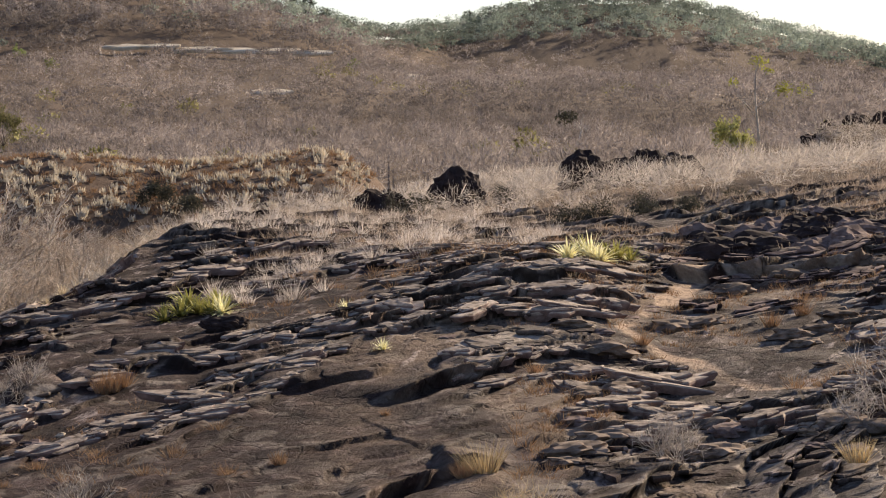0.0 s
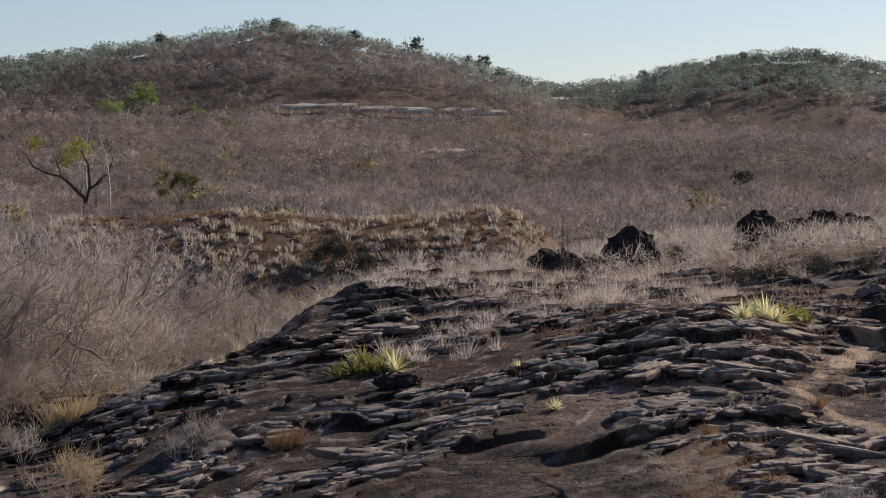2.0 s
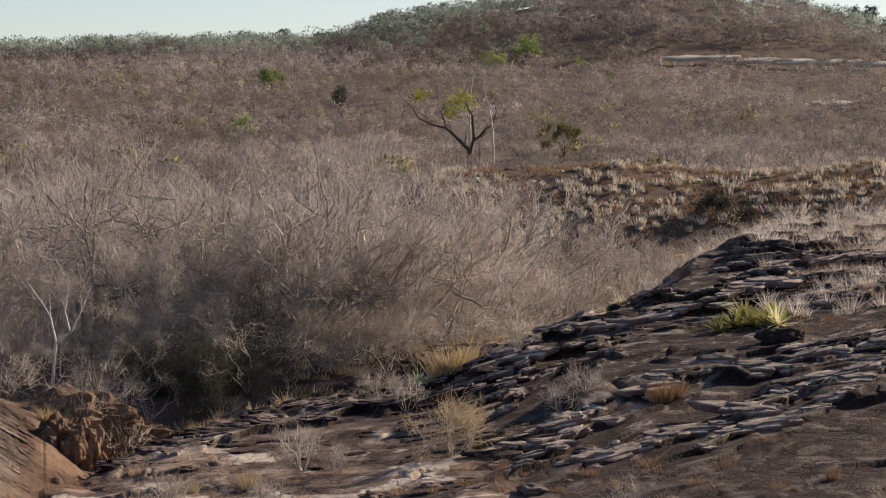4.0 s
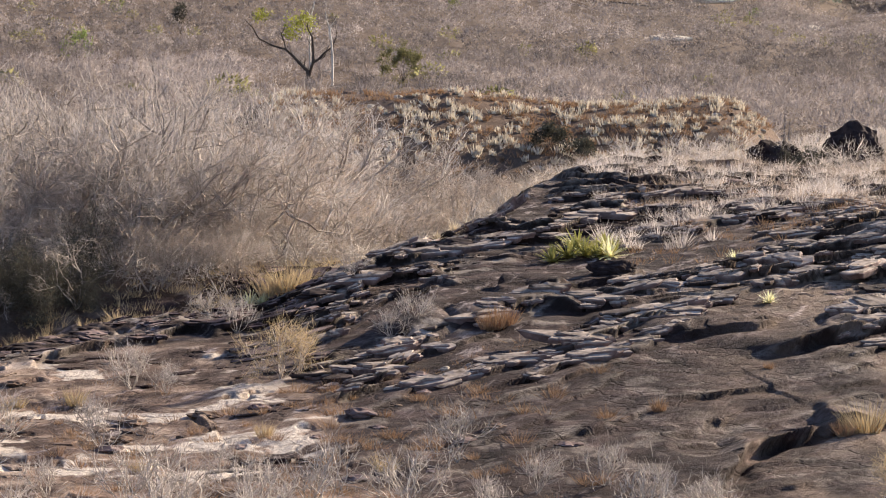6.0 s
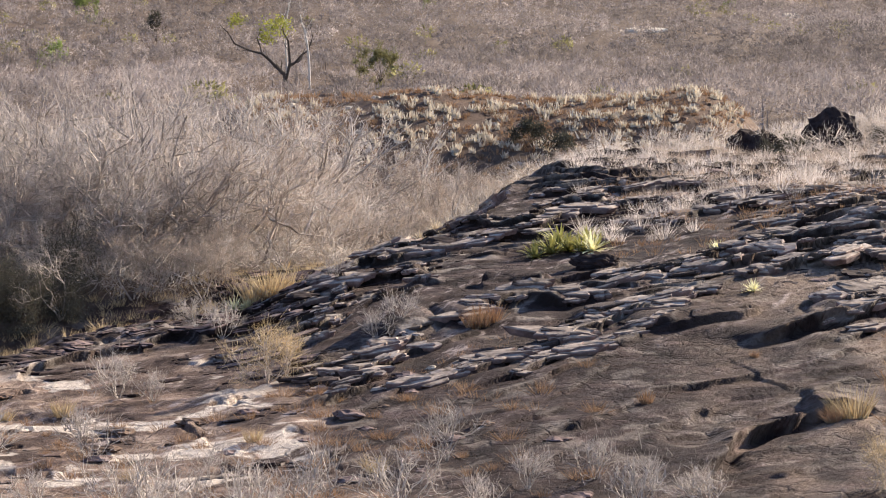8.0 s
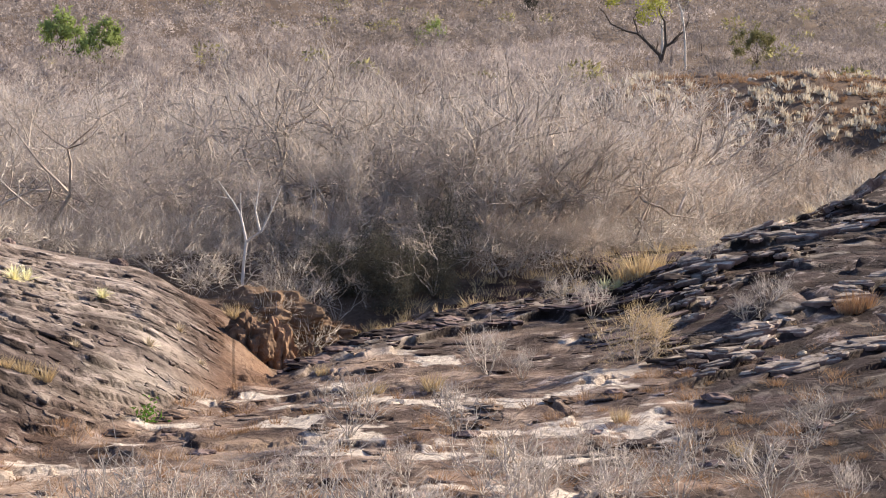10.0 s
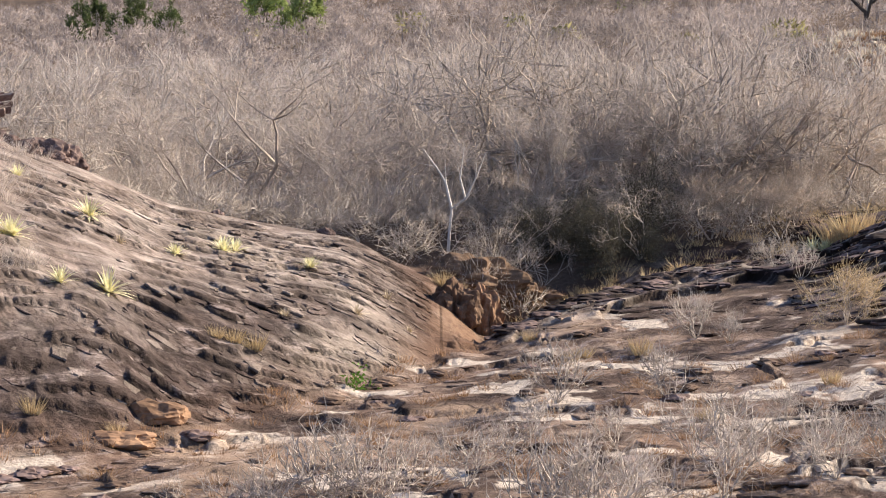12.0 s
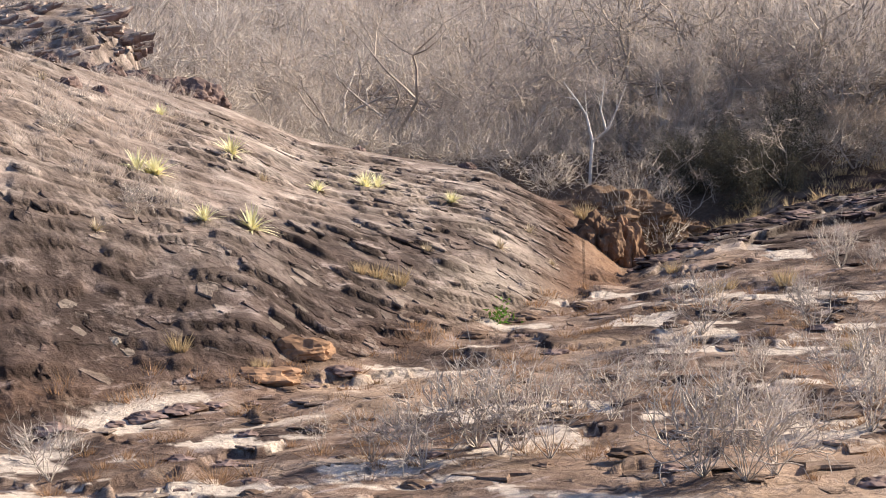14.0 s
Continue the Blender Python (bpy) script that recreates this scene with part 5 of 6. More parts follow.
set_down(lone_tree("flat_tree", 74, "leaning small tree with a flat green crown", 4.5, BARK_WHITE, 1, [((-0.8, 0, 4.3), 1.5, 260)], twigs=60, spread=0.5, leaf=LEAF_OLIVE, leaf_size=0.2), 10.0, 290, 0.0, 1.0, 0.6)
DEAD_LIMBS = [((0, 0), (0.03, 0.8), 0.06, 0.055), ((0.03, 0.8), (0.1, 1.6), 0.055, 0.05), ((0.1, 1.6), (-0.15, 2.5), 0.05, 0.04), ((-0.15, 2.5), (-0.6, 3.1), 0.04, 0.03), ((-0.6, 3.1), (-1.1, 3.7), 0.03, 0.012),
              ((-0.15, 2.5), (-0.2, 3.3), 0.025, 0.01), ((0.1, 1.6), (0.65, 1.95), 0.05, 0.045), ((0.65, 1.95), (0.42, 2.7), 0.04, 0.03), ((0.42, 2.7), (0.55, 3.8), 0.03, 0.01), ((0.42, 2.7), (0.3, 3.2), 0.02, 0.008),
              ((0.65, 1.95), (1.05, 2.7), 0.04, 0.03), ((1.05, 2.7), (1.4, 3.6), 0.03, 0.01), ((1.05, 2.7), (1.1, 3.3), 0.02, 0.008), ((0.65, 1.95), (0.9, 2.2), 0.03, 0.02), ((-0.6, 3.1), (-1.2, 3.2), 0.02, 0.006)]
dead = thing("dead_tree", "forked white dead tree beside the gully", "tree")
child("trunk", mesh_np("trunk", *tubes([((a[0], 0.08 * a[1], a[1]), (b[0], 0.08 * b[1] + 0.2 * b[0] * (i % 3 - 1) * 0.3, b[1]), ra * 1.0, rb * 1.0) for i, (a, b, ra, rb) in enumerate(DEAD_LIMBS)], 6), BARK_WHITE, True), dead)
set_down(dead, -15.05, 86.5, -0.26, 1.0, 0.0)
for i, (at, up_, s) in enumerate(((-0.9, 0.0, 0.9), (2.35, 0, 1.3), (3.55, 0, 1.0), (3.9, 0, 1.2), (4.3, 0, 0.9), (-3.6, 0, 1.0), (-5.9, 0, 0.9), (0.9, 0, 0.9), (-9.6, 0, 1.2), (7.6, 0, 1.0), (8.6, 0, 0.8), (9.9, 0, 0.9), (11.6, 0, 0.9), (6.6, 0, 0.9))):
    k = lone_tree("ridge_tree", 80 + i, "tall dull green tree on the hill crest", 7.5, BARK_DARK, 1, [((0.2, 0, 6.6), 2.2, 90), ((-1.2, 0.4, 5.2), 1.6, 60), ((1.5, 0, 5.0), 1.5, 60), ((0, 0, 3.0), 1.6, 60)], twigs=60, spread=0.5, up=0.2, thick=2.4, leaf=LEAF_HAZED, leaf_size=0.5)
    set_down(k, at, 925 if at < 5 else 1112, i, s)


# ---- loose rock ----
def stone_mesh(name, seed, mat, sx, sy, sz, rough=0.22, flat=False):
    """A broken block: an uneven ring of corners, thick, with a worn upper edge."""
    rng = np.random.default_rng(seed)
    n = rng.integers(8, 12)
    a = np.sort(np.linspace(0, 2 * np.pi, n, endpoint=False) + rng.normal(0, 0.16, n))
    rad = 1 + rng.normal(0, rough, n)
    rings = []
    for h, k in ((-0.35, 0.86), (0.0, 0.97), (0.62, 1.0), (0.88, 0.93), (1.0, 0.78)) if flat else ((-0.3, 0.9), (0.1, 1.0), (0.45, 0.97), (0.75, 0.78), (0.95, 0.48)):
        j = rng.normal(0, 0.05, n)
        rings.append(np.stack([np.cos(a) * rad * (k + j) * sx, np.sin(a) * rad * (k + j) * sy, (h + rng.normal(0, 0.05, n)) * sz], 1))
    v = np.concatenate(rings + [[[0, 0, sz * (1.0 if flat else 1.05)]]])
    f = []
    for q in range(4):
        for i in range(n):
            j = (i + 1) % n
            f += [(q * n + i, q * n + j, q * n + n + j), (q * n + i, q * n + n + j, q * n + n + i)]
    f += [(4 * n + i, 4 * n + (i + 1) % n, 5 * n) for i in range(n)]
    return mesh_np(name, v, np.array(f), mat, False)


def boulder_mesh(name, seed, mat, sx, sy, sz, rough=0.3, fine=4, flutes=0.0):
    """A weathered boulder, pitted and cleft."""
    bm = bmesh.new()
    bmesh.ops.create_icosphere(bm, subdivisions=fine, radius=1.0)
    o = Vector((seed * 1.7, seed * 0.9, seed * 2.3))
    for v in bm.verts:
        n = noise.noise(v.co * 1.3 + o) * 0.55 + noise.noise(v.co * 3.1 + o) * 0.35 + noise.noise(v.co * 7.0 + o) * 0.18
        if flutes:
            n += flutes * 1.3 * min(0.0, noise.noise(Vector((v.co.x * 3.6, v.co.y * 3.6, v.co.z * 0.5)) + o))
        c = v.co * (1 + rough * n)
        v.co = Vector((c.x * sx, c.y * sy, (c.z + 0.35) * sz * 0.74))
    me = bpy.data.meshes.new(name)
    bm.to_mesh(me)
    bm.free()
    me.materials.append(mat)
    return me


def rock_thing(name, at, r, seed, mat, label, sx, sy, sz, turn=0.0, up=-0.1, flat=False, flutes=0.0):
    me = stone_mesh(name, seed, mat, sx, sy, sz, 0.16, True) if flat else boulder_mesh(name, seed, mat, sx, sy, sz, 0.55, 5 if flutes else 4, flutes)
    ob = tagged(new(name, me), label, "rock")
    ob.matrix_basis = Matrix.LocRotScale(Vector(on(at, r, up)), Euler((0, 0, turn)), None)
    return ob


rock_thing("black_boulder", 7.3, 144, 201, ROCK_BLACK, "black rounded boulder in dry brush", 1.5, 1.3, 2.0)
rock_thing("black_boulder", 6.95, 145, 202, ROCK_BLACK, "black rounded boulder in dry brush", 1.2, 1.0, 1.5)
rock_thing("black_boulder", 5.3, 150, 203, ROCK_BLACK, "black rounded boulder below the stony mound", 1.5, 1.2, 1.9)
rock_thing("black_boulder", 5.7, 151, 204, ROCK_BLACK, "black rounded boulder below the stony mound", 1.2, 1.0, 1.5)
rock_thing("black_boulder", 1.85, 82.0, 205, ROCK_BLACK, "dark overhanging block beside yellow bromeliads", 0.8, 0.6, 0.5)
for i, (at, r, s, h) in enumerate(((10.2, 150, 1.2, 1.7), (10.7, 151, 0.9, 1.1), (11.2, 152, 1.3, 1.2), (11.7, 152, 1.1, 1.4), (12.2, 153, 1.2, 1.3), (12.6, 153, 1.0, 1.0),
                                   (15.5, 203, 0.8, 0.9), (15.9, 203, 0.7, 0.8), (16.5, 204, 1.0, 1.0), (17.1, 204, 0.9, 1.1), (17.6, 205, 1.2, 1.5))):
    rock_thing("dark_boulder", at, r, 210 + i, ROCK_BLACK, "dark boulder in a row beyond the dry grass", s * 1.25, s * 1.1, h * 1.25, i, -0.4 if r > 190 else 0.0)
for i, (at, r, s) in enumerate(((-25.4, 81, 0.7), (-25.0, 81, 0.6), (-24.6, 81.2, 0.65), (-24.3, 81.4, 0.8), (-23.9, 81.6, 0.7), (-23.6, 81.8, 0.5), (-24.8, 80.4, 0.5), (-24.1, 80.8, 0.45), (-26.0, 80, 0.5), (-26.6, 78.5, 0.4), (-17.9, 82, 0.3), (-20.4, 83, 0.3), (-27.4, 76, 0.35), (-26.3, 71, 0.3), (-27.0, 70, 0.35))):
    rock_thing("dark_stone", at, r, 260 + i, ROCK_DARK, "dark broken stone on the crest of the slab", s, s * 0.8, s, i)
for i, (at, r, wide) in enumerate(((-0.4, 758, 5), (0.4, 758, 5), (1.3, 759, 7), (2.1, 760, 6), (3.2, 760, 6), (3.9, 760, 7), (2.95, 546, 3.2), (6.3, 700, 1.6))):
    ob = rock_thing("pale_ledge", at, r, 280 + i, SAND_FAR, "pale sandy rock shelf on the hillside", wide * 1.35, 2.0, 0.9, 0.0, 1.9 if r > 600 else 0.9, True)
    ob.rotation_euler = (radians(18), 0, 0)
# upright rusty block and leaning slabs of the gully
rock_thing("rust_block", -14.25, 78.6, 240, ROCK_RUST, "rusty orange rock face split upright in the gully", 0.62, 0.6, 1.5, 0.2, -0.1, flutes=0.9)
rock_thing("gully_wall", -14.95, 77.6, 246, ROCK_RUSTY, "brown rock wall split upright at the gully mouth", 0.75, 0.7, 1.25, 0.5, -0.2, flutes=0.8)
rock_thing("gully_wall", -13.5, 80.6, 247, ROCK_BROWN, "dark brown split rock wall of the gully", 0.8, 0.7, 1.1, -0.2, -0.3, flutes=0.8)
def grassy_bank(at, r, seed, sx, sy, sz, turn):
    """A bank of bare earth with dry grass standing on it."""
    rng = np.random.default_rng(seed)
    ob = tagged(new("earth_bank", boulder_mesh("earth_bank", seed, EARTH, sx, sy, sz, 0.8, 5)), "brown earthy bank with dry grass over the gully", "bank")
    ob.matrix_basis = Matrix.LocRotScale(Vector(on(at, r, -0.2)), Euler((0, 0, turn)), None)
    spots = np.array([v.co[:] for v in ob.data.vertices if v.normal.z > 0.05])
    p = spots[rng.integers(0, len(spots), 700)] + rng.normal(0, 0.04, (700, 3))
    d = unit(rng.normal(0, 0.5, (700, 3)) + [0, 0, 1.0])
    tagged(child("grass", mesh_np("grass", *blades(rng, p, d, rng.uniform(0.1, 0.3, 700), np.full(700, 0.018)), (STRAW_RED, TWIG_TAN)[seed % 2]), ob), "dry brown grass", kind="stuff")


grassy_bank(-14.5, 82.4, 241, 1.7, 1.2, 1.25, 0.3)
grassy_bank(-13.5, 83.4, 242, 1.5, 1.2, 1.0, 0.1)
place_all([tuft_kind(33, STRAW, "olive-straw grass tuft on the gully bank")], [(-14.9, 80.0, 0.9), (-14.2, 79.8, 1.0), (-13.8, 80.8, 1.0), (-14.6, 79.6, 0.7), (-13.4, 81.0, 0.8), (-13.2, 81.6, 0.9), (-15.2, 80.4, 0.8)], 0.2)
rim_kinds = [boulder_mesh("rim_slab", 450 + i, (ROCK_BLACK, ROCK_DARK)[i % 2], 0.62, 0.5, 0.2, 0.75, 3) for i in range(5)]
rim = thing("rock_rim", "black layered rock rim beside the gully", "rock")
for i in range(34):
    q = i / 33
    s = PLACE.uniform(0.4, 0.85)
    child("rim_slab", rim_kinds[i % 5], rim).matrix_basis = Matrix.LocRotScale(Vector(on(-14.15 + 4.3 * q + PLACE.normal(0, 0.12), 73.5 + 7.5 * q + PLACE.uniform(-1.6, 1.2), -0.04)), Euler((0, 0, PLACE.normal(0.3, 0.3))), Vector((s, s, s)))
rock_thing("rust_earth", -22.0, 57.2, 243, ROCK_RUST, "bare orange earth bank at the foot of the slab", 0.75, 0.6, 0.5, 0.4, -0.15)
rock_thing("rust_earth", -22.9, 55.2, 244, ROCK_RUST, "bare orange earth bank at the foot of the slab", 0.9, 0.6, 0.36, 0.2, -0.15)
rock_thing("pale_stone", -16.0, 45.6, 245, ROCK_PALE, "small pale loose stone on the rock floor", 0.16, 0.13, 0.14)
rock_thing("pale_stone", -17.0, 46.5, 246, ROCK_PALE, "small pale loose stone on the rock floor", 0.2, 0.15, 0.16)
rock_thing("pale_stone", -26.3, 55.0, 247, ROCK_PALE, "small pale loose stone at the foot of the slab", 0.2, 0.16, 0.16)
rock_thing("pale_stone", 8.4, 84.5, 248, ROCK_PALE, "small pale stone on dark rock", 0.22, 0.2, 0.2)
rock_thing("pale_stone", -2.0, 67.5, 249, ROCK_PALE, "small pale stone on dark rock", 0.2, 0.2, 0.16)
rock_thing("pale_stone", -2.6, 67.0, 250, ROCK_PALE, "small pale stone on dark rock", 0.16, 0.16, 0.12)


def small_cover():
    """Uncountable small growth: grass on the rock, dry plants and stones of the mound."""
    rng = np.random.default_rng(77)

    def sown(name, label, category, n, a0, a1, r0, r1, mat, blades_each, h, w, keep=None, lean=0.5):
        at, r = rng.uniform(a0, a1, n), rng.uniform(r0, r1, n)
        x, y = r * np.sin(np.radians(at)), r * np.cos(np.radians(at))
        if keep is not None:
            k = keep(at, r, x, y)
            x, y = x[k], y[k]
        c = np.repeat(np.stack([x, y, land(x, y, False) - 0.03], 1), blades_each, 0)
        size = np.repeat(rng.uniform(0.5, 1.3, len(x)), blades_each)
        off = rng.normal(0, 0.12, c.shape) * [1, 1, 0] * size[:, None]
        d = unit(off * lean * 8 + rng.normal(0, 0.25, c.shape) + [0, 0, 1])
        v, f = blades(rng, c + off, d, h * size * rng.uniform(0.6, 1.2, len(c)), np.full(len(c), w))
        tagged(new(name, mesh_np(name, v, f, mat)), label, category, kind="stuff")

    sown("dry_grass", "short reddish dry grass between the ledges", "grass", 2600, 2, 18, 58, 112, STRAW_RED, 16, 0.32, 0.022, lambda a, r, x, y: (fbm(x / 4, y / 6, 45.0) > 0.5) & ((a > 8.5) | (r > 84)))
    sown("dry_grass", "short straw grass on the level ground behind the rock", "grass", 1900, 2.5, 18.5, 98, 150, TWIG_TAN, 18, 0.5, 0.025, lambda a, r, x, y: fbm(x / 5, y / 8, 61.0) > 0.42)
    sown("dry_grass", "straw grass along the edge of the wood", "grass", 600, -13.5, -3, 79, 96, STRAW, 24, 0.45, 0.02, lambda a, r, x, y: np.abs(r - edge_r(a) - 1.5) < 2.5)
    sown("dry_grass", "sparse dry grass on the rock floor", "grass", 420, -28, 2, 42, 72, STRAW_RED, 14, 0.26, 0.014, lambda a, r, x, y: (fbm(x / 3, y / 5, 62.0) > 0.52) & (r < np.interp(a, COL_AT, COL_R[:, 1]) + np.where(a > -14.5, 30, 1)))
    sown("dry_grass", "brown dead growth at the foot of the slab", "grass", 420, -29, -15, 52, 70, STRAW_RED, 18, 0.34, 0.02, lambda a, r, x, y: np.abs(r - np.interp(a, COL_AT, COL_R[:, 1]) - 0.3) < 0.9)
    sown("dry_scrub", "low brown dry clumps on the rock floor", "scrub", 230, -28, 2, 42, 66, STRAW_RED, 70, 0.34, 0.012, lambda a, r, x, y: r < np.interp(a, COL_AT, COL_R[:, 1]) + np.where(a > -14.5, 30, -1), 0.7)
    sown("dry_scrub", "grey dry scrub on the upper slab", "scrub", 150, -29, -24.2, 60, 86, TWIG_RED, 34, 0.5, 0.016, lambda a, r, x, y: fbm(x / 3, y / 4, 63.0) > 0.5)
    sown("dry_scrub", "low grey dry scrub on the far dome", "scrub", 520, 1, 10, 88, 132, TWIG, 40, 0.75, 0.02, lambda a, r, x, y: fbm(x / 5, y / 8, 64.0) > 0.5)
    sown("mound_plants", "pale dry upright plants covering the stony mound", "plants", 560, -6.2, 5.2, 169, 188, PALE_PLANT, 18, 0.55, 0.17, lambda a, r, x, y: fbm(x / 6, y / 5, 65.0) > 0.36, 0.15)
    sown("mound_plants", "brown brush between pale plants on the stony mound", "plants", 1100, -6.4, 5.4, 164, 190, STRAW_RED, 18, 0.5, 0.06, None, 0.5)


small_cover()


def mound_stones():
    kinds = [stone_mesh("stone", 300 + i, (ROCK_BROWN, ROCK_PALE, EARTH)[i % 3], 0.4, 0.35, 0.3, 0.35) for i in range(6)]
    top = thing("stone_scatter", "brown and pale stones strewn over the mound", "stones")
    for i in range(150):
        at, r = PLACE.uniform(-6.2, 5.2), PLACE.uniform(168, 189)
        ob = child("stone", kinds[i % 6], top)
        s = PLACE.uniform(0.4, 1.0)
        ob.matrix_basis = Matrix.LocRotScale(Vector(on(at, r, -0.1)), Euler((0, 0, PLACE.uniform(0, 6))), Vector((s, s, s)))


mound_stones()


def rock_sheets():
    """Loose sheets of rock that lie on the ledges, and the black layered outcrop by the path."""
    ground = bpy.data.objects["ground"]
    kinds = [boulder_mesh("rock_sheet", 400 + i, (ROCK_DARK, ROCK_BLACK)[i % 2], 0.62, 0.55, 0.17, 0.75, 3) for i in range(10)]
    done = 0
    while done < 95:
        at = PLACE.uniform(-6, 17.5)
        r = PLACE.uniform(60, 124 if at < 5 else 104)
        x, y = r * math.sin(radians(at)), r * math.cos(radians(at))
        if r > edge_r(at) - 2 or fbm(np.array([x / 6.5]), np.array([(y - 1.3 * x) / 9.0]), 5.0)[0] + (0.10 if r > 88 else 0) + (0.1 if at > 5 else 0) < 0.47:
            continue
        if -5 < at < 10 and r - 0.5 * at < 68:
            continue
        ob = child("rock_sheet", kinds[done % 10], ground)
        s = PLACE.uniform(0.4, 1.1)
        ob.matrix_basis = Matrix.LocRotScale(Vector(on(at, r, -0.1)), Euler((PLACE.normal(0.06, 0.07), PLACE.normal(0, 0.08), PLACE.normal(0, 0.5))), Vector((s, s, s * PLACE.uniform(0.7, 1.5))))
        done += 1
    worn_kinds = [boulder_mesh("rock_sheet", 420 + i, ROCK_WORN, 0.62, 0.6, 0.34, 0.85, 3) for i in range(6)]
    for i in range(48):
        at, r = PLACE.uniform(9.5, 17.8), PLACE.uniform(60, 96)
        x = r * math.sin(radians(at))
        if abs(x - np.interp(r, [66, 67.8, 69, 73.2, 76, 78.6, 83.2, 89, 95.4, 104], [22, 19.1, 17.0, 16.2, 15.4, 15.0, 16.9, 19.3, 21.5, 24])) < 1.0:
            continue
        s = PLACE.uniform(0.4, 1.05)
        child("rock_sheet", worn_kinds[i % 6], ground).matrix_basis = Matrix.LocRotScale(Vector(on(at, r, -0.02)), Euler((PLACE.normal(0, 0.06), PLACE.normal(0, 0.06), PLACE.normal(0, 0.4))), Vector((s * 1.3, s, s)))
    lumps = [boulder_mesh("rock_lump", 480 + i, (ROCK_BROWN, ROCK_DARK)[i % 2], 0.32, 0.3, 0.13, 0.8, 3) for i in range(6)]
    for i in range(90):
        at, r = PLACE.uniform(-28, 2), PLACE.uniform(42, 70)
        if at < -14.5:
            r = min(r, np.interp(at, COL_AT, COL_R[:, 1]) - 1)
        s = PLACE.uniform(0.5, 1.3)
        child("rock_lump", lumps[i % 6], ground).matrix_basis = Matrix.LocRotScale(Vector(on(at, r, -0.02)), Euler((0, 0, PLACE.normal(0, 0.6))), Vector((s, s, s)))
    out = thing("layered_outcrop", "black layered rock outcrop beside the sandy path", "rock")
    blocks = [boulder_mesh("block", 430 + i, (ROCK_BLACK, ROCK_DARK, ROCK_BLACK)[i % 3], 0.85, 0.75, 0.5, 0.8, 3) for i in range(8)]
    for i in range(80):
        at = PLACE.uniform(12.9, 18.3)
        r = PLACE.uniform(95.5, 106)
        q = on(at, r, -0.12)
        ob = child("block", blocks[i % 8], out)
        s = PLACE.uniform(0.6, 1.5)
        ob.matrix_basis = Matrix.LocRotScale(Vector(q), Euler((PLACE.normal(0.05, 0.08), PLACE.normal(0, 0.08), PLACE.normal(0, 0.5))), Vector((s, s, s)))


rock_sheets()


def plate_mesh(seed, top, flank):
    """A broken slab of layered rock: two angular sheets, one set back on the other, paler on top than round the flanks.
    """
    rng = np.random.default_rng(seed)
    me = bpy.data.meshes.new("rock_plate")
    bm = bmesh.new()
    for layer in range(2):
        n = int(rng.integers(11, 15))
        a = np.linspace(0, 6.283, n, endpoint=False) + rng.normal(0, 0.15, n)
        rad = np.clip(1 + rng.normal(0, 0.3, n), 0.45, 1.6) * (1.0, 0.72)[layer]
        cx, cy, z0 = (0, 0, 0) if layer == 0 else (rng.normal(0, 0.2), rng.uniform(0.0, 0.25), 0.13)
        rings = []
        for k, h in ((0.86, -0.2), (1.0, 0.05), (0.98, 0.10), (0.90, 0.145)):
            rings.append([bm.verts.new((cx + math.cos(t) * q * k * 0.8, cy + math.sin(t) * q * k * 0.55, z0 + h + rng.normal(0, 0.03))) for t, q in zip(a, rad)])
        for low, high in zip(rings, rings[1:]):
            for i in range(n):
                j = (i + 1) % n
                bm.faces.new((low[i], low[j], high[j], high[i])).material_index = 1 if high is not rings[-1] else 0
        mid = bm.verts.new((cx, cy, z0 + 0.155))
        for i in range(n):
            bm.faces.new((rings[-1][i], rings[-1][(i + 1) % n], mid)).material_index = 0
    bm.to_mesh(me)
    bm.free()
    me.materials.append(top)
    me.materials.append(flank)
    return me


def set_plate(me, ground, rng, x, y, z, slope, s):
    up = Vector((-slope[0] + rng.normal(0, 0.06), -slope[1] - 0.06 + rng.normal(0, 0.06), 1)).normalized()
    flat = Vector((0, 0, 1)).rotation_difference(up).to_matrix().to_4x4()
    turn = Matrix.Rotation(rng.normal(0.15, 0.35), 4, "Z")
    child("rock_plate", me, ground).matrix_basis = Matrix.Translation((x, y, z - 0.10 * s)) @ flat @ turn @ Matrix.Diagonal((s * rng.uniform(1.0, 1.8), s, s * rng.uniform(0.6, 1.1), 1))


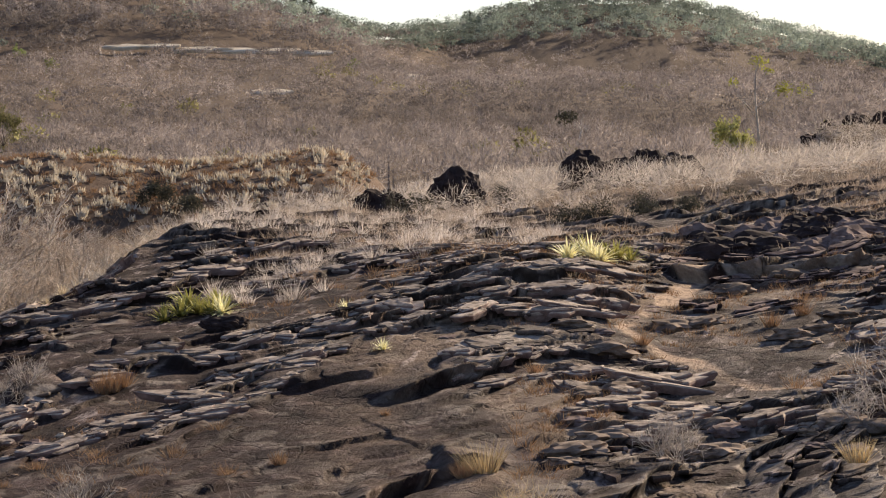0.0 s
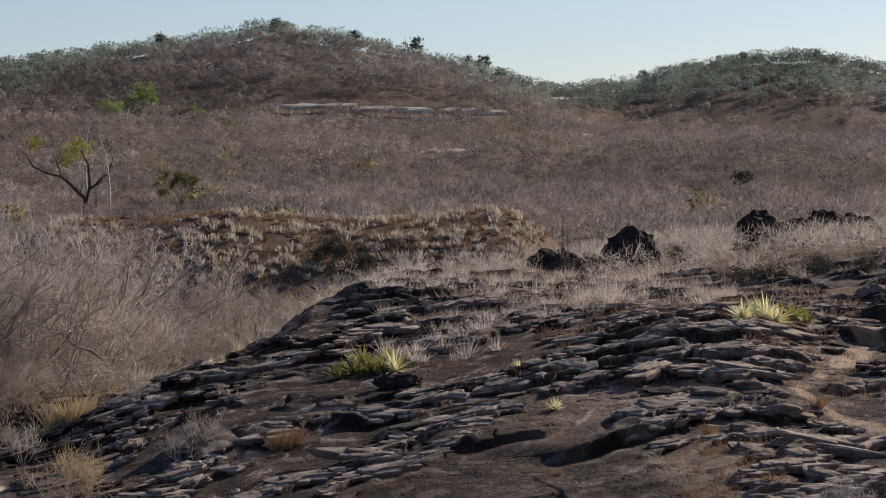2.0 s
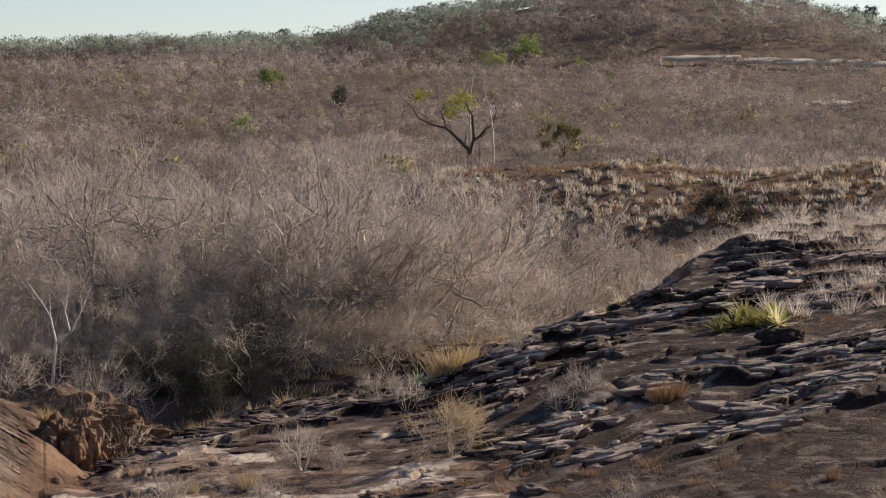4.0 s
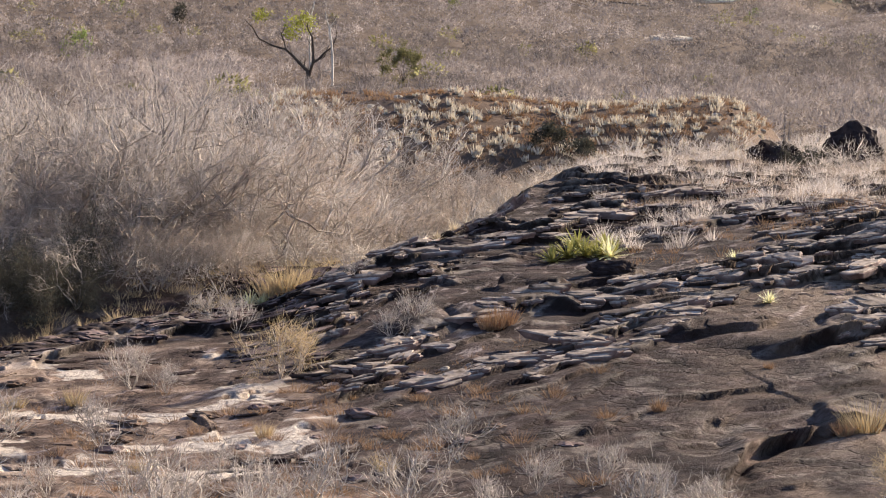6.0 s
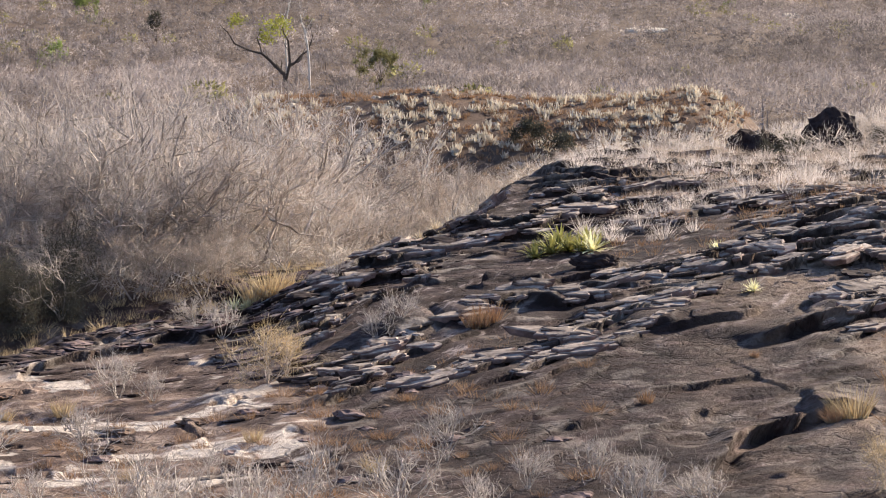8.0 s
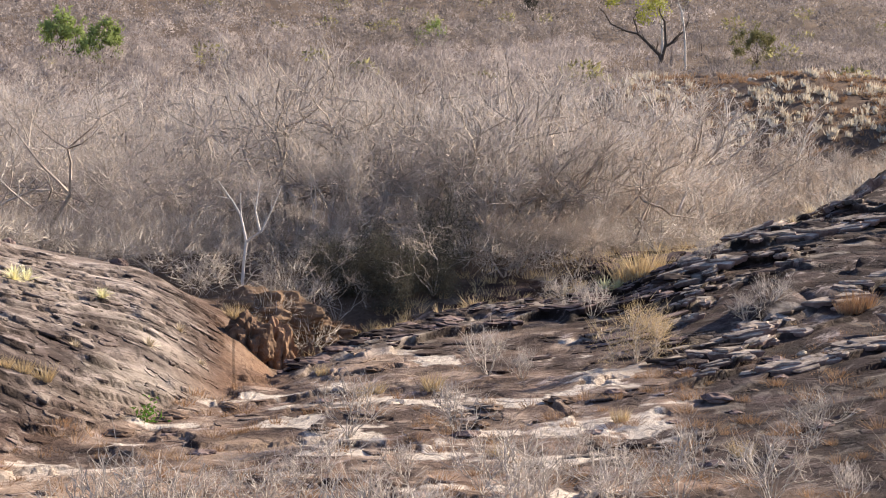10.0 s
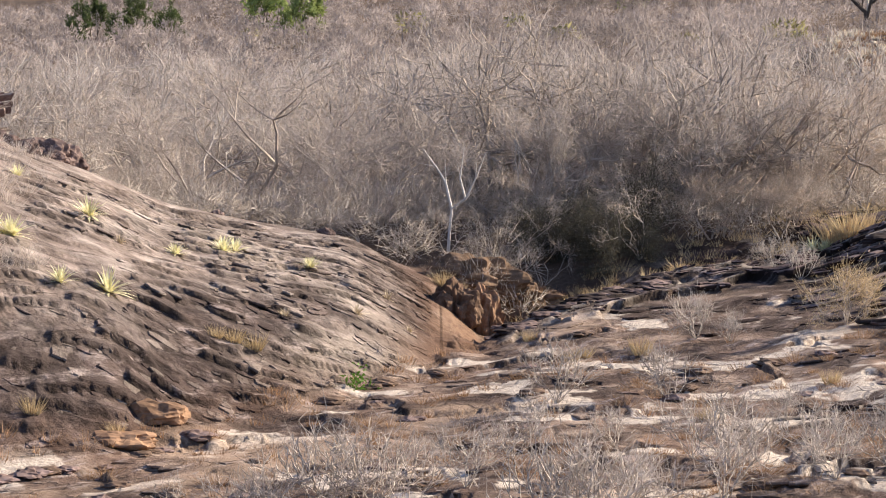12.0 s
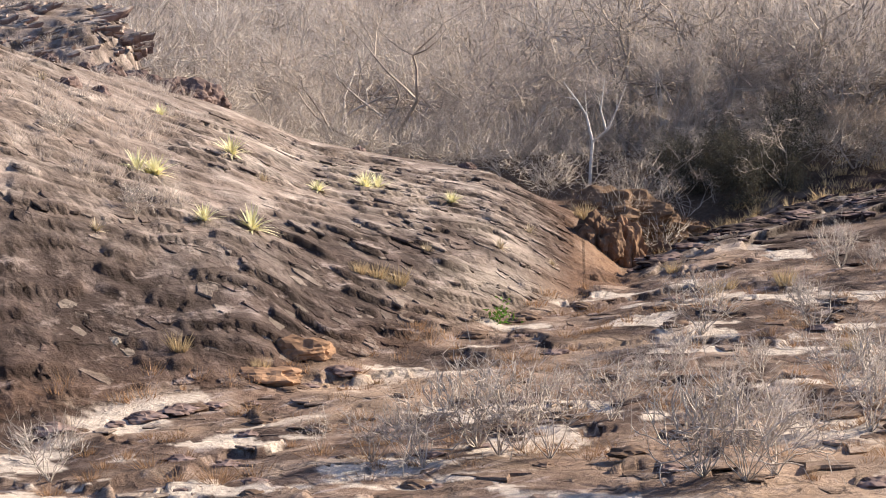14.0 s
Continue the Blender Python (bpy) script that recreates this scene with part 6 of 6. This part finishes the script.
def rock_plates():
    """Slabs that stand out along the lips of the dome's ledges."""
    ground = bpy.data.objects["ground"]
    rng = np.random.default_rng(61)
    kinds = [plate_mesh(620 + i, ROCK_TOP, ROCK_DARK) for i in range(12)]
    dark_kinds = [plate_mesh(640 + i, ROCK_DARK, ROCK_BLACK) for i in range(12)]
    at, r = rng.uniform(-13.8, 18, 26000), rng.uniform(62, 106, 26000)
    x, y = r * np.sin(np.radians(at)), r * np.cos(np.radians(at))
    z, here = land(x, y)
    e = 0.6
    gx = (base_height(x + e, y) - base_height(x - e, y)) / (2 * e)
    gy = (base_height(x, y + e) - base_height(x, y - e)) / (2 * e)
    good = np.flatnonzero((here["lip_of"] > 0.35) & (here["pink"] < 0.4) & (here["sand"] < 0.4))
    taken = []
    for i in good:
        if all((x[i] - x[j]) ** 2 + (y[i] - y[j]) ** 2 > 0.45 for j in taken):
            taken.append(i)
    for n, i in enumerate(taken[:900]):
        s = 0.28 + 0.62 * rng.uniform() ** 2.2
        s *= 0.62 if at[i] < -7.5 else 1.0
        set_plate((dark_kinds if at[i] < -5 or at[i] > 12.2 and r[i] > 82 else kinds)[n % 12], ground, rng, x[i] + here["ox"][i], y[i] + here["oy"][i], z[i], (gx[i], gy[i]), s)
    # the layered outcrop behind the side slab
    for n in range(110):
        at, r = rng.uniform(-29.5, -25.2), rng.uniform(80.5, 92.5)
        q = on(at, r)
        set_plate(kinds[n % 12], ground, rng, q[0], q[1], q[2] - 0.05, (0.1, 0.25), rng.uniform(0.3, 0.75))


rock_plates()


def flakes(name, label, n, spots, slab, pink, long, wide, thick, lift, seed):
    """Thin broken plates lying on the rock, each raised a little at its near edge."""
    rng = np.random.default_rng(seed)
    at, r = spots(rng, n)
    n = len(at)
    a = np.radians(at)
    x, y = r * np.sin(a), r * np.cos(a)
    z, here = land(x, y)
    e = 0.6
    gx = (base_height(x + e, y) - base_height(x - e, y)) / (2 * e)
    gy = (base_height(x, y + e) - base_height(x, y - e)) / (2 * e)
    turn = rng.normal(0, 0.35, n) + (0.2 - a if slab else 0.25)
    t1 = np.stack([np.cos(turn), np.sin(turn), gx * np.cos(turn) + gy * np.sin(turn)], 1)
    t2 = np.stack([-np.sin(turn), np.cos(turn), -gx * np.sin(turn) + gy * np.cos(turn)], 1)
    t1, t2 = unit(t1), unit(t2 - [[0, 0, 1]] * rng.uniform(0.3, 1.2, (n, 1)) * lift)
    up = unit(np.cross(t1, t2))
    m = 10
    ang = np.linspace(0, 2 * np.pi, m, endpoint=False)[None] + rng.normal(0, 0.16, (n, m))
    rad = np.clip(1 + rng.normal(0, 0.26 if slab else 0.36, (n, m)), 0.3, 2)
    size = rng.uniform(0, 1, n) ** 2 * 1.5 + 0.4
    L = (long * size * rng.uniform(0.7, 1.3, n))[:, None]
    W = (wide * size * rng.uniform(0.7, 1.3, n))[:, None]
    H = (thick * size ** 0.6 * rng.uniform(0.6, 1.3, n))[:, None]
    c = np.stack([x, y, z - 0.03], 1)[:, None]
    rings = []
    for k, (s, hgt) in enumerate(((0.94, -0.9), (1.0, 0.25), (0.93, 0.95))):
        p = c + t1[:, None] * (np.cos(ang) * rad * L * s)[..., None] + t2[:, None] * (np.sin(ang) * rad * W * s)[..., None] + up[:, None] * (H * (hgt + rng.normal(0, 0.08, (n, m))))[..., None]
        rings.append(p)
    top = c + up[:, None] * (H * 1.0)[..., None]
    v = np.concatenate(rings + [top], 1)
    k = 3 * m + 1
    i = np.arange(m)
    j = (i + 1) % m
    f = []
    for q in range(2):
        f += [np.stack([q * m + i, q * m + j, q * m + m + j], 1), np.stack([q * m + i, q * m + m + j, q * m + m + i], 1)]
    f.append(np.stack([2 * m + i, 2 * m + j, 0 * i + 3 * m], 1))
    f = (np.concatenate(f)[None] + (np.arange(n) * k)[:, None, None]).reshape(-1, 3)
    me = mesh_np(name, v.reshape(-1, 3), f, GROUND, False)
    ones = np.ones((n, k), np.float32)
    # shade under each flake, painted dark round its bottom ring
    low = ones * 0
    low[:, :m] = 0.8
    tone = rng.uniform(0, 1, (n, 1))
    for key, value in (("slab", ones * slab * here["slab"][:, None] * (0.6 + 0.4 * tone)), ("pink", ones * pink * (0.5 + 0.5 * tone)), ("pale", ones * np.clip(np.clip(tone - 0.6, 0, 1) * (0.45 * slab + 0.2) + here["pale"][:, None] * (0.3 + 0.3 * slab), 0, 1)), ("sand", ones * here["sand"][:, None] * 0.4), ("rust", ones * here["rust"][:, None]), ("crack_shade", low),
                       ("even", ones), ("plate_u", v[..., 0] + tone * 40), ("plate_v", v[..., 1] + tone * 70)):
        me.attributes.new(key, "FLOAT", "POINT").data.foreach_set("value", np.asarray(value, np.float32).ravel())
    return tagged(new(name, me), label, "rock", kind="stuff")


def slab_spots(rng, n):
    at = rng.uniform(-29.5, -15.6, n)
    foot, top = np.interp(at, COL_AT, COL_R[:, 1]), edge_r(at) - 1
    r = foot + 0.5 + (top - foot - 0.5) * rng.uniform(0, 1, n) ** 1.15
    x, y = r * np.sin(np.radians(at)), r * np.cos(np.radians(at))
    k = fbm(x / 4.5, y / 6, 8.0) + rng.uniform(-0.12, 0.12, n) > 0.44
    return at[k], r[k]


def dome_spots(rng, n):
    at = rng.uniform(-14, 18, n)
    r = rng.uniform(56, 124, n)
    x, y = r * np.sin(np.radians(at)), r * np.cos(np.radians(at))
    k = (r < np.minimum(edge_r(at) - 0.5, np.where(at > 6, 106, 130))) & (land(x, y)[1]["pink"] < 0.3)
    px = np.interp(r, [66, 67.8, 69, 73.2, 76, 78.6, 83.2, 89, 95.4, 104], [22, 19.1, 17.0, 16.2, 15.4, 15.0, 16.9, 19.3, 21.5, 24])
    k &= ~((at > -5) & (at < 10) & (r - 0.5 * np.clip(at, -5, 9) < 68))
    k &= (fbm(x / 6.5, (y - 1.3 * x) / 9.0, 5.0) + 0.10 * sstep(r, 82, 94) + rng.uniform(-0.1, 0.08, n) > 0.46) & (np.abs(x - px) > 0.8)
    return at[k], r[k]


def floor_spots(rng, n):
    at, r = rng.uniform(-29, 8, n), rng.uniform(41, 80, n)
    x, y = r * np.sin(np.radians(at)), r * np.cos(np.radians(at))
    k = (land(x, y)[1]["pink"] > 0.2) & (fbm(x / 4, y / 5, 12.0) + rng.uniform(-0.1, 0.1, n) > 0.47)
    return at[k], r[k]


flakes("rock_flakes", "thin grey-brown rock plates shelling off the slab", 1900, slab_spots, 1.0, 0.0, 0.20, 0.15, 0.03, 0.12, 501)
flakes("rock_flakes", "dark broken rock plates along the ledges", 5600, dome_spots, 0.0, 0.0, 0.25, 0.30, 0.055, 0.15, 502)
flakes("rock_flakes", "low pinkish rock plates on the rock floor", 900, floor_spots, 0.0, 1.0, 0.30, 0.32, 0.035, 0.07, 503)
